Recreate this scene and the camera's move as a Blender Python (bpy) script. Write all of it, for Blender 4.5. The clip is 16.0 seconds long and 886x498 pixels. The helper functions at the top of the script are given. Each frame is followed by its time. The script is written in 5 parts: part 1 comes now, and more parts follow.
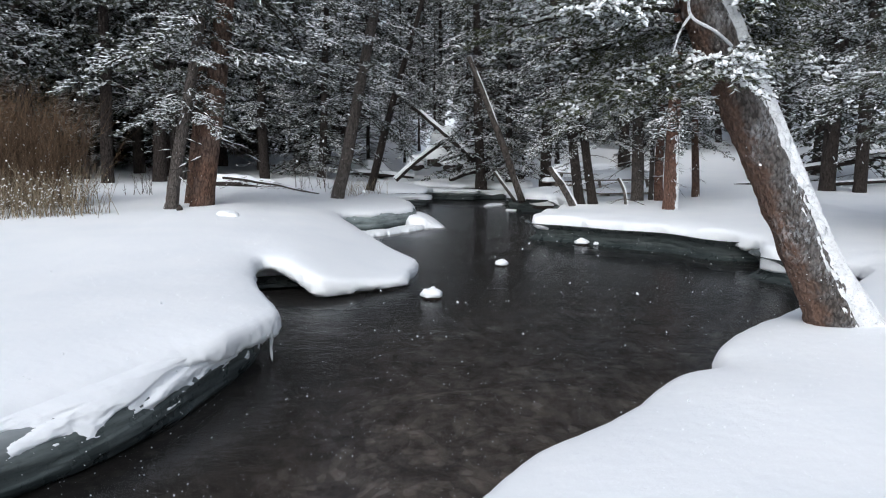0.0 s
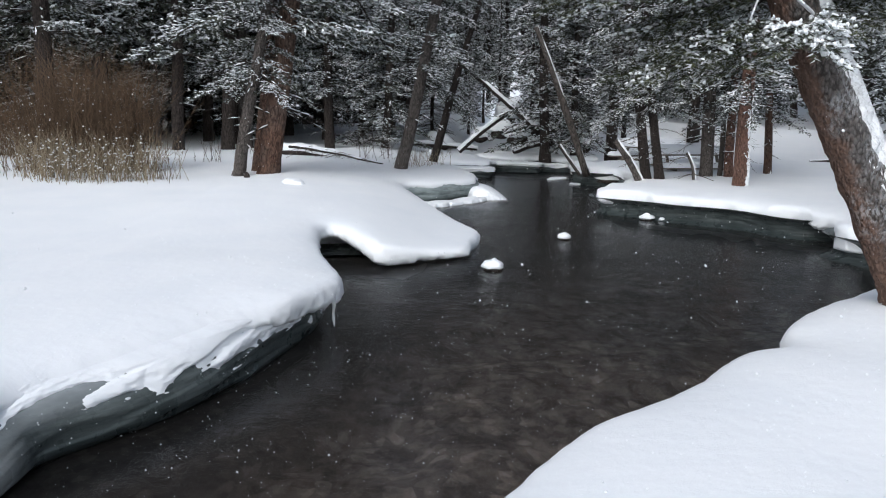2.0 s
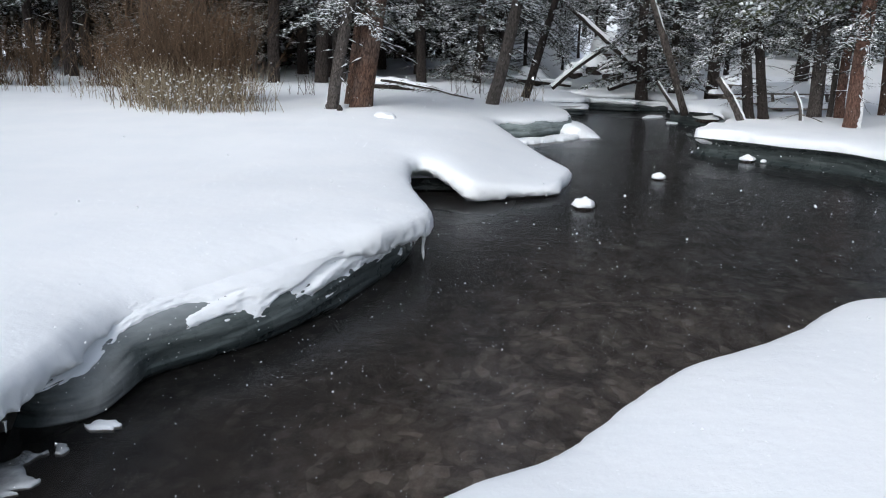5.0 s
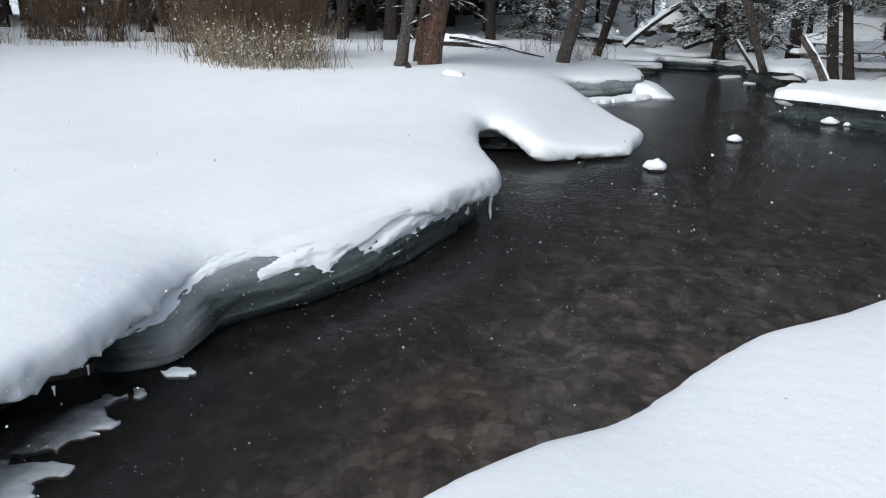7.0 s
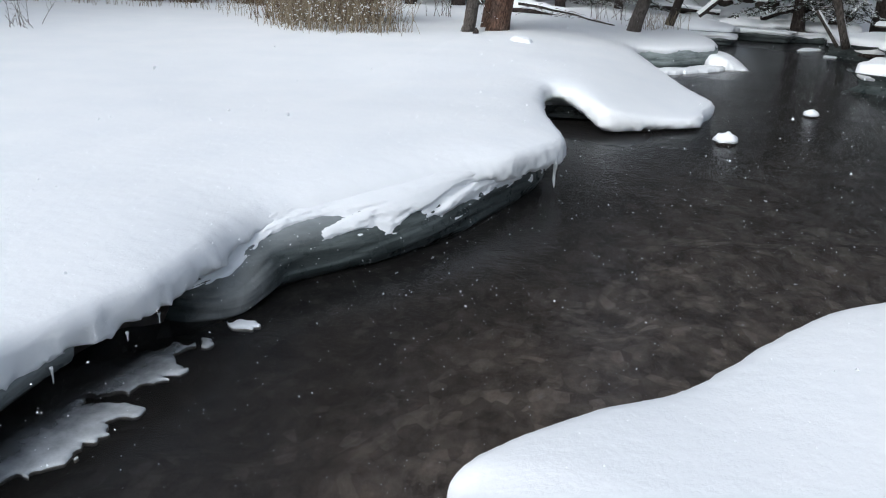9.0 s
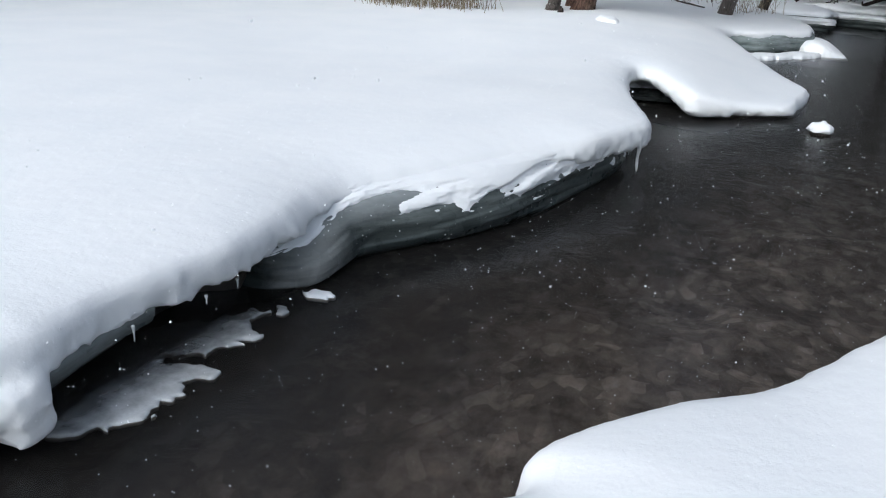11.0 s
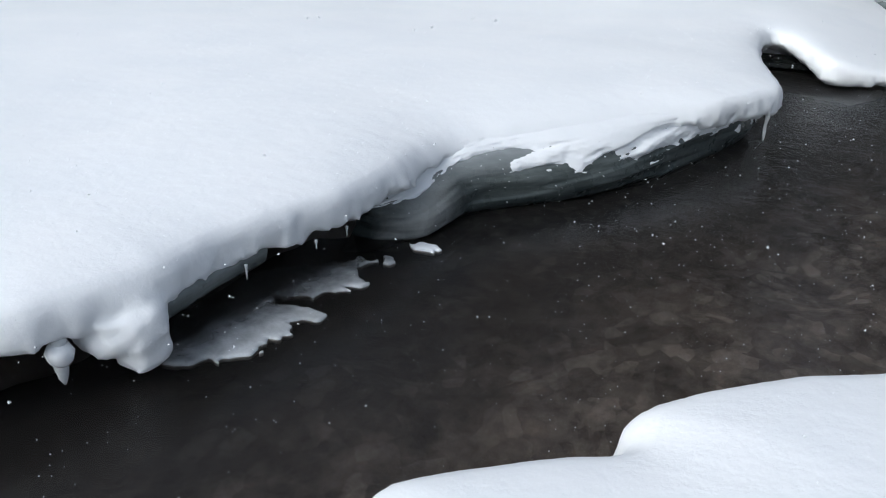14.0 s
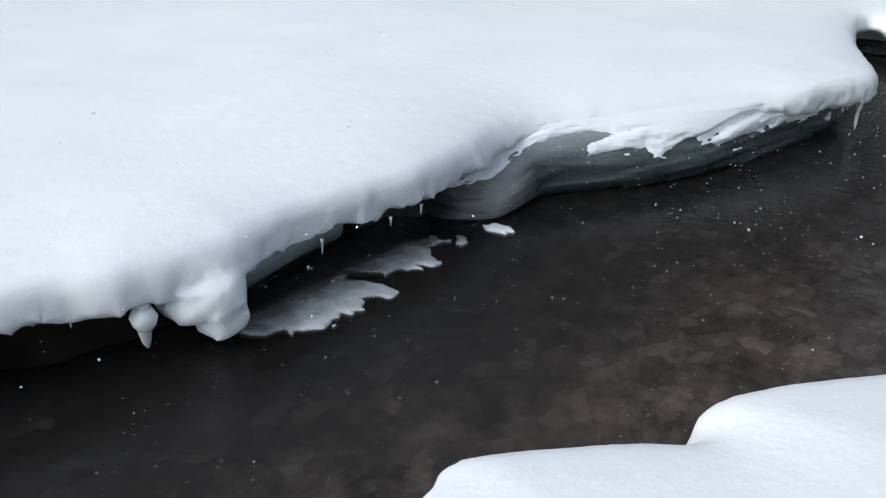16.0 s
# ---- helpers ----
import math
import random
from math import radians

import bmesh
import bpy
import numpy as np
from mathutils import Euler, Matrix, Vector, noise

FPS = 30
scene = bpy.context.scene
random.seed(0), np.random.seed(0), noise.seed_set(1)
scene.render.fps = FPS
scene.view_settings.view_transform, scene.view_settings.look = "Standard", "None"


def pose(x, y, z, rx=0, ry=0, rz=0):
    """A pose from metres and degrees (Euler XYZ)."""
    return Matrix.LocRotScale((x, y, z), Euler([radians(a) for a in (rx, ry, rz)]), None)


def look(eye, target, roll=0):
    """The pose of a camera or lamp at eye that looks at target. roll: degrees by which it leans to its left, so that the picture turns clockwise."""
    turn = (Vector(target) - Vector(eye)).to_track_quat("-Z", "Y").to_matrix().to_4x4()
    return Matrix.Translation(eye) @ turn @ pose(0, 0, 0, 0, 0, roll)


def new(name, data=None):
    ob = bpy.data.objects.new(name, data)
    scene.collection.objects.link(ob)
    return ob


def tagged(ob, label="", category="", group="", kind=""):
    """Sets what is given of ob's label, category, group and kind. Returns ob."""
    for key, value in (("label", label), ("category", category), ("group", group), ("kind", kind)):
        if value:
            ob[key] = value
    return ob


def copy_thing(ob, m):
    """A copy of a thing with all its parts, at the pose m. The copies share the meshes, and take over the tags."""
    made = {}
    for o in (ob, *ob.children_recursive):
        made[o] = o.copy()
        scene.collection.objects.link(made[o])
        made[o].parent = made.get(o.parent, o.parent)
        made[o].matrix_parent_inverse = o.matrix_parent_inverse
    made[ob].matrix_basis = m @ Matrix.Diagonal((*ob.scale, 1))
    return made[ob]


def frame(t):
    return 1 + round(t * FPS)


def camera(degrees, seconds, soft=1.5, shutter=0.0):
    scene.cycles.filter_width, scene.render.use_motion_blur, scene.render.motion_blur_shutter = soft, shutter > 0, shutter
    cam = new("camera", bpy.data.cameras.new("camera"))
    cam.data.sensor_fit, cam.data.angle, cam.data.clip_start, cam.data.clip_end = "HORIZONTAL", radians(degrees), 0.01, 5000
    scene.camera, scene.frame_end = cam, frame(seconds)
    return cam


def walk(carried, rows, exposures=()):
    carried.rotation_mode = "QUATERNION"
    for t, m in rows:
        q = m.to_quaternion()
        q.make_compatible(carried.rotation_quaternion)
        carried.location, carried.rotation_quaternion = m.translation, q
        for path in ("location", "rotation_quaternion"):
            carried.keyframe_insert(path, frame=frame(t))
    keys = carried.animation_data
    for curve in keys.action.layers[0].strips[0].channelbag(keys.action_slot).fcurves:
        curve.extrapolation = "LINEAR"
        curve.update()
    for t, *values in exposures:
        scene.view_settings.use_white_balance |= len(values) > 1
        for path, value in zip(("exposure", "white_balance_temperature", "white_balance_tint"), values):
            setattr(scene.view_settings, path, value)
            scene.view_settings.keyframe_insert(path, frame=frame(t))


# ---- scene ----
FOV = 57.93
PATH = [
    (0.0, 0.000, 0.000, 2.100, -0.00, -8.36, 0.00),
    (0.5, -0.005, -0.007, 2.091, 0.87, -8.68, 0.11),
    (1.0, -0.007, -0.006, 2.093, 2.03, -9.15, 0.25),
    (1.5, -0.004, -0.004, 2.082, 3.37, -9.69, 0.41),
    (2.0, -0.009, 0.006, 2.071, 4.42, -10.31, 0.62),
    (2.5, -0.016, 0.016, 2.064, 5.41, -11.20, 0.82),
    (3.0, -0.020, 0.009, 2.065, 6.33, -11.99, 0.88),
    (3.5, -0.024, 0.003, 2.060, 7.25, -12.65, 0.93),
    (6.0, -0.058, 0.025, 2.034, 13.41, -16.41, 0.91),
    (6.5, -0.070, 0.032, 2.027, 14.66, -17.16, 0.89),
    (7.0, -0.068, 0.026, 2.033, 15.41, -17.79, 0.94),
    (7.5, -0.064, 0.017, 2.030, 16.06, -18.13, 0.92),
    (8.0, -0.073, 0.013, 2.026, 16.93, -18.61, 0.94),
    (8.5, -0.076, 0.012, 2.020, 18.38, -19.37, 1.14),
    (9.0, -0.079, 0.000, 2.010, 19.82, -20.10, 1.65),
    (11.5, -0.153, 0.057, 1.956, 26.37, -22.00, 2.55),
    (12.0, -0.147, 0.063, 1.946, 27.64, -22.42, 2.57),
    (12.5, -0.155, 0.065, 1.935, 28.86, -23.03, 2.61),
    (13.0, -0.148, 0.073, 1.917, 30.35, -23.69, 2.30),
    (13.5, -0.146, 0.059, 1.917, 31.91, -24.30, 2.31),
    (14.0, -0.149, 0.065, 1.899, 33.38, -24.41, 2.40),
    (14.5, -0.152, 0.053, 1.898, 34.42, -24.53, 2.67),
    (15.0, -0.155, 0.055, 1.889, 35.89, -24.79, 2.48),
    (15.5, -0.164, 0.055, 1.881, 37.27, -25.17, 2.39),
    (16.0, -0.165, 0.053, 1.880, 38.78, -25.78, 2.04),
]
cam = camera(FOV, 16.0, soft=1.1)
walk(cam, [(t, pose(x, y, z, 90, 0, yaw) @ pose(0, 0, 0, pitch) @ pose(0, 0, 0, 0, 0, roll))
           for t, x, y, z, yaw, pitch, roll in PATH],
     exposures=[(0.0, 0.12, 6050, 9), (1.5, 0.13, 6040, 9), (2.7, 0.05, 6030, 9), (3.6, 0.10, 6020, 9), (6.0, 0.14, 6000, 8), (16.0, 0.09, 6000, 7)])

# ---- light: a white overcast winter sky ----
SUN_ELEVATION, SUN_ROTATION = radians(38), radians(200)
world = bpy.data.worlds.new("overcast_sky")
scene.world = world
world.use_nodes = True
wn = world.node_tree.nodes
sky = wn.new("ShaderNodeTexSky")
sky.sky_type, sky.sun_disc = "NISHITA", False
sky.sun_elevation, sky.sun_rotation = SUN_ELEVATION, SUN_ROTATION
sky.air_density, sky.dust_density, sky.ozone_density = 1.0, 4.0, 1.0
pale = wn.new("ShaderNodeHueSaturation")
pale.inputs["Saturation"].default_value = 0.5
world.node_tree.links.new(sky.outputs[0], pale.inputs["Color"])
world.node_tree.links.new(pale.outputs[0], wn["Background"].inputs["Color"])
wn["Background"].inputs["Strength"].default_value = 0.15
sun = new("sun", bpy.data.lights.new("sun", "SUN"))
sun.data.energy, sun.data.angle, sun.data.color = 0.9, radians(50), (1.0, 0.985, 0.96)
sun.matrix_world = look((0, 0, 0), (-math.sin(SUN_ROTATION) * math.cos(SUN_ELEVATION),
                                    -math.cos(SUN_ROTATION) * math.cos(SUN_ELEVATION), -math.sin(SUN_ELEVATION)))


# ---- materials ----
class Mat:
    """A small builder of node materials."""

    def __init__(self, name):
        self.m = bpy.data.materials.new(name)
        self.m.use_nodes = True
        self.n, self.l = self.m.node_tree.nodes, self.m.node_tree.links
        self.b = self.n["Principled BSDF"]

    def put(self, socket, value):
        if isinstance(value, bpy.types.NodeSocket):
            self.l.new(value, socket)
        else:
            socket.default_value = value

    def coords(self, stretch=(1, 1, 1), kind="Object"):
        tc, mp = self.n.new("ShaderNodeTexCoord"), self.n.new("ShaderNodeMapping")
        mp.inputs["Scale"].default_value = stretch
        self.l.new(tc.outputs[kind], mp.inputs["Vector"])
        return mp.outputs[0]

    def noise(self, scale, detail=4.0, rough=0.55, vec=None, distort=0.0):
        t = self.n.new("ShaderNodeTexNoise")
        t.inputs["Scale"].default_value, t.inputs["Detail"].default_value = scale, detail
        t.inputs["Roughness"].default_value, t.inputs["Distortion"].default_value = rough, distort
        self.l.new(vec if vec else self.coords(), t.inputs["Vector"])
        return t.outputs[0]

    def voronoi(self, scale, vec=None, feature="F1", out="Distance"):
        t = self.n.new("ShaderNodeTexVoronoi")
        t.feature = feature
        t.inputs["Scale"].default_value = scale
        self.l.new(vec if vec else self.coords(), t.inputs["Vector"])
        return t.outputs[out]

    def ramp(self, fac, *stops):
        r = self.n.new("ShaderNodeValToRGB")
        el = r.color_ramp.elements
        while len(el) < len(stops):
            el.new(0.5)
        for e, (p, c) in zip(el, stops):
            e.position, e.color = p, (*c, 1) if isinstance(c, tuple) else (c, c, c, 1)
        self.l.new(fac, r.inputs[0])
        return r.outputs[0]

    def mix(self, fac, a, b, kind="MIX"):
        x = self.n.new("ShaderNodeMix")
        x.data_type, x.blend_type = "RGBA", kind
        for key, value in ((0, fac), (6, a), (7, b)):
            if isinstance(value, tuple):
                value = (*value, 1)
            self.put(x.inputs[key], value)
        return x.outputs[2]

    def math(self, op, a, b=0.0):
        x = self.n.new("ShaderNodeMath")
        x.operation = op
        self.put(x.inputs[0], a)
        self.put(x.inputs[1], b)
        return x.outputs[0]

    def bump(self, height, strength, distance, under=None):
        b = self.n.new("ShaderNodeBump")
        b.inputs["Strength"].default_value, b.inputs["Distance"].default_value = strength, distance
        self.l.new(height, b.inputs["Height"])
        if under:
            self.l.new(under, b.inputs["Normal"])
        return b.outputs[0]

    def done(self, color, rough=0.8, normal=None, **more):
        self.put(self.b.inputs["Base Color"], (*color, 1) if isinstance(color, tuple) else color)
        self.put(self.b.inputs["Roughness"], rough)
        if normal:
            self.l.new(normal, self.b.inputs["Normal"])
        for key, value in more.items():
            self.put(self.b.inputs[key.replace("_", " ")], value)
        return self.m

    def random(self):
        return self.n.new("ShaderNodeObjectInfo").outputs["Random"]

    def island(self):
        return self.n.new("ShaderNodeNewGeometry").outputs["Random Per Island"]


def snow_material(name="snow", fine=1.0):
    k = Mat(name)
    broad, grain = k.noise(1.3, 3), k.noise(70, 5, 0.7)
    lumps = k.noise(9, 4)
    col = k.mix(k.ramp(broad, (0.3, 0.0), (0.75, 1.0)), (0.87, 0.90, 0.93), (0.92, 0.94, 0.96))
    nor = k.bump(grain, 0.25 * fine, 0.006, k.bump(lumps, 0.25 * fine, 0.02))
    return k.done(col, 0.65, nor, Specular_IOR_Level=0.25)


def rime_material():
    """Thin wet snow and rime on bark, with the bark showing through in specks."""
    k = Mat("rime_snow")
    fine, broad = k.noise(55, 5, 0.75), k.noise(7, 4)
    col = k.mix(k.ramp(fine, (0.30, 0.0), (0.48, 1.0)), (0.42, 0.42, 0.42), (0.82, 0.84, 0.86))
    col = k.mix(k.ramp(broad, (0.5, 0.0), (0.75, 0.5)), col, (0.42, 0.42, 0.42))
    return k.done(col, 0.8, k.bump(fine, 0.6, 0.012), Specular_IOR_Level=0.2)


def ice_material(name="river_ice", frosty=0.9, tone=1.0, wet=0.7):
    """Frosty snow-ice above, dark ice below, in wavy layers. wet: painted shade near the water."""
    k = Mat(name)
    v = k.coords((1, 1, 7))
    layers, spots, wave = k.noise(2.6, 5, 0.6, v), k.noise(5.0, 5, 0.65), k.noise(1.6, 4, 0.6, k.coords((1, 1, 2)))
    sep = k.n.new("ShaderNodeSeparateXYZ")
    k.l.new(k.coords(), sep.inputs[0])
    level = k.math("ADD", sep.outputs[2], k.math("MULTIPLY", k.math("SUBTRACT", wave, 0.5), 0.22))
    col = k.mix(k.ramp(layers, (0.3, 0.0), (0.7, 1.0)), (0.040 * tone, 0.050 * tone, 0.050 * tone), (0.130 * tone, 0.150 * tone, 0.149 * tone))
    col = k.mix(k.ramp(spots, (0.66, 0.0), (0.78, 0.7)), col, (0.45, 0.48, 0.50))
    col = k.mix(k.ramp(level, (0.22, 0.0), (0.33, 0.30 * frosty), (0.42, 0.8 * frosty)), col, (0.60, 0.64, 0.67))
    # shade where the ice curls under to the water, painted in by height
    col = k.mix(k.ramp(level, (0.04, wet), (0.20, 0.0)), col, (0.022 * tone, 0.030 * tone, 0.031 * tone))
    if frosty > 0.6:
        # a cloudy bulb of ice where the wall ends
        bulb = k.n.new("ShaderNodeVectorMath")
        bulb.operation = "DISTANCE"
        k.l.new(k.coords(), bulb.inputs[0])
        bulb.inputs[1].default_value = (-2.66, 3.68, 0.08)
        reach = k.math("ADD", bulb.outputs["Value"], k.math("MULTIPLY", k.math("SUBTRACT", spots, 0.5), 0.4))
        col = k.mix(k.ramp(reach, (0.10, 0.55), (0.36, 0.0)), col, (0.34, 0.35, 0.345))
    nor = k.bump(layers, 0.3, 0.02, k.bump(spots, 0.25, 0.025))
    return k.done(col, k.ramp(spots, (0.3, 0.16), (0.75, 0.5)), nor, IOR=1.31)


def thin_ice_material(name="thin_ice", sheet=False):
    k = Mat(name)
    n = k.noise(7, 5, 0.6)
    col = k.mix(k.ramp(n, (0.3, 0.0), (0.75, 1.0)), (0.44, 0.46, 0.47), (0.82, 0.85, 0.87))
    k.done(col, 0.3, k.bump(k.noise(25, 4), 0.25, 0.01), IOR=1.31)
    if sheet:
        # frosted at the outer fringe, clear and wet towards the bank
        sep, clear, both = k.n.new("ShaderNodeSeparateXYZ"), k.n.new("ShaderNodeBsdf" + "Transparent"), k.n.new("ShaderNodeMixShader")
        k.l.new(k.coords(), sep.inputs[0])
        out = k.math("ADD", sep.outputs[0], k.math("MULTIPLY", k.noise(9, 5, 0.65), 0.30))
        k.l.new(k.ramp(k.math("ADD", out, 3.0), (0.32, 0.03), (0.65, 0.97)), both.inputs[0])
        k.l.new(clear.outputs[0], both.inputs[1])
        k.l.new(k.b.outputs[0], both.inputs[2])
        k.l.new(both.outputs[0], k.n["Material Output"].inputs["Surface"])
    return k.m


def bark_material(name, dark, light, tint, scale=1.0, frost=0.0):
    k = Mat(name)
    v = k.coords((1, 1, 0.5 if frost else 0.38))
    warp = k.n.new("ShaderNodeVectorMath")
    warp.operation = "MULTIPLY_ADD"
    ntex = k.n.new("ShaderNodeTexNoise")
    ntex.inputs["Scale"].default_value = 18 * scale
    k.l.new(v, ntex.inputs["Vector"])
    k.l.new(ntex.outputs["Color"], warp.inputs[0])
    warp.inputs[1].default_value = (0.02, 0.02, 0.02) if frost else (0.05, 0.05, 0.05)
    k.l.new(v, warp.inputs[2])
    plates = k.voronoi(34 * scale, warp.outputs[0], "F1")
    tone = k.voronoi(34 * scale, warp.outputs[0], "F1", "Color")
    fine, broad = k.noise(60 * scale, 6, 0.7, v), k.noise(2.0, 4)
    col = k.mix(k.ramp(fine, (0.3, 0.0), (0.7, 1.0)), dark, light)
    col = k.mix(k.ramp(broad, (0.40, 0.0), (0.62, 0.85)), col, tint)
    col = k.mix(0.6, col, k.ramp(k.math("FRACT", k.math("MULTIPLY", tone, 3.0)), (0.0, 0.25), (1.0, 0.8)), "SOFT_LIGHT")
    col = k.mix(k.ramp(plates, (0.45, 0.0), (0.8, 0.75)), col, tuple(c * 0.3 for c in dark))
    col = k.mix(k.math("MULTIPLY", k.random(), 0.35), col, tuple(c * 0.55 for c in light))
    if frost:
        # the sheltered underside stays brown, the weather side is grey with rime
        sep = k.n.new("ShaderNodeSeparateXYZ")
        k.l.new(k.coords(), sep.inputs[0])
        lee = k.math("ADD", sep.outputs[0], k.math("MULTIPLY", sep.outputs[2], 0.5305))
        lee = k.math("ADD", lee, k.math("MULTIPLY", k.math("SUBTRACT", k.noise(9, 4), 0.5), 0.25))
        col = k.mix(k.ramp(k.math("ADD", lee, 0.5), (0.36, 0.75), (0.45, 0.0)), col, k.mix(fine, (0.045, 0.027, 0.020), (0.24, 0.14, 0.10)))
        flecks = k.math("MULTIPLY", k.ramp(k.noise(34, 5, 0.75, v), (0.46, 0.0), (0.58, 1.0)), k.ramp(k.math("ADD", lee, k.noise(3.0, 3)), (0.40, 0.0), (0.62, 1.0)))
        col = k.mix(k.math("MULTIPLY", flecks, frost), col, (0.55, 0.57, 0.59))
    lift = k.math("SUBTRACT", k.math("MULTIPLY", fine, 0.5), k.ramp(plates, (0.2, 0.0), (0.8, 1.0)))
    return k.done(col, 0.9, k.bump(lift, 0.9, 0.025), Specular_IOR_Level=0.2)


def needle_material(name, a, b, rimed=0.0):
    k = Mat(name)
    isle = k.island()
    col = k.mix(isle, a, b)
    col = k.mix(k.math("MULTIPLY", k.random(), 0.45), col, (0.030, 0.034, 0.024))
    # sprays coated with rime, in drifts
    rime = k.ramp(k.math("ADD", k.math("FRACT", k.math("MULTIPLY", isle, 37.0)), k.math("MULTIPLY", k.noise(1.7, 3), 0.7)), (0.98 - rimed, 0.0), (1.0, 1.0))
    col = k.mix(rime, col, (0.40, 0.42, 0.43))
    return k.done(col, 0.7, None, Specular_IOR_Level=0.25)


def twig_material(name, a, b):
    k = Mat(name)
    col = k.mix(k.island(), a, b)
    col = k.mix(k.ramp(k.noise(14, 3), (0.4, 0.0), (0.7, 0.5)), col, tuple(c * 0.5 for c in a))
    return k.done(col, 0.85, None, Specular_IOR_Level=0.2)


def wood_material():
    k = Mat("weathered_wood")
    v = k.coords((9, 1, 9))
    g, s = k.noise(4, 6, 0.7, v), k.noise(3, 3)
    col = k.mix(k.ramp(g, (0.3, 0.0), (0.7, 1.0)), (0.09, 0.075, 0.062), (0.27, 0.24, 0.21))
    col = k.mix(k.ramp(s, (0.5, 0.0), (0.75, 0.6)), col, (0.06, 0.05, 0.045))
    return k.done(col, 0.85, k.bump(g, 0.5, 0.01))


def water_material():
    k = Mat("creek_water")
    v = k.coords((0.55, 1.0, 1.0))
    ripple, swell = k.noise(11, 4, 0.6, v, 0.6), k.noise(2.6, 3, 0.5, v)
    calm = k.ramp(k.noise(0.45, 2), (0.35, 0.35), (0.65, 1.0))
    # livelier water where the current runs against the undercut bank
    spot = k.n.new("ShaderNodeVectorMath")
    spot.operation = "DISTANCE"
    k.l.new(k.coords(), spot.inputs[0])
    spot.inputs[1].default_value = (3.4, 9.6, 0.0)
    calm = k.math("ADD", calm, k.ramp(k.math("DIVIDE", spot.outputs["Value"], 3.2), (0.1, 0.45), (1.0, 0.0)))
    riffle = k.n.new("ShaderNodeVectorMath")
    riffle.operation = "DISTANCE"
    k.l.new(k.coords((1.0, 1.5, 1.0)), riffle.inputs[0])
    riffle.inputs[1].default_value = (0.75, 7.8, 0.0)
    calm = k.math("ADD", calm, k.ramp(k.math("DIVIDE", riffle.outputs["Value"], 1.3), (0.1, 1.0), (1.0, 0.0)))
    along = k.n.new("ShaderNodeSeparateXYZ")
    k.l.new(k.coords(), along.inputs[0])
    reach = k.math("ADD", along.outputs[1], k.math("MULTIPLY", along.outputs[0], 0.9))
    reach = k.math("ADD", reach, k.math("MULTIPLY", k.noise(0.8, 2), 3.0))
    calm = k.math("ADD", calm, k.ramp(k.math("DIVIDE", reach, 16.0), (0.32, 0.0), (0.55, 1.0), (0.9, 1.0), (1.0, 0.3)))
    nor = k.bump(k.math("MULTIPLY", ripple, calm), 0.38, 0.016, k.bump(swell, 0.14, 0.03))
    nor = k.bump(k.noise(42, 4, 0.65, v), 0.22, 0.004, nor)
    clear, gloss, fres, m = (k.n.new("ShaderNodeBsdf" + "Transparent"), k.n.new("ShaderNodeBsdfAnisotropic"),
                             k.n.new("ShaderNodeFresnel"), k.n.new("ShaderNodeMixShader"))
    clear.inputs["Color"].default_value = (0.58, 0.545, 0.51, 1)
    gloss.inputs["Roughness"].default_value = 0.14
    gloss.inputs["Color"].default_value = (0.60, 0.62, 0.64, 1)
    fres.inputs["IOR"].default_value = 1.33
    for node in (gloss, fres):
        k.l.new(nor, node.inputs["Normal"])
    k.l.new(fres.outputs[0], m.inputs[0])
    k.l.new(clear.outputs[0], m.inputs[1])
    k.l.new(gloss.outputs[0], m.inputs[2])
    silt, both = k.n.new("ShaderNodeBsdfDiffuse"), k.n.new("ShaderNodeAddShader")
    silt.inputs["Color"].default_value = (0.0105, 0.0100, 0.0096, 1)
    k.l.new(m.outputs[0], both.inputs[0])
    k.l.new(silt.outputs[0], both.inputs[1])
    k.l.new(both.outputs[0], k.n["Material Output"].inputs["Surface"])
    return k.m


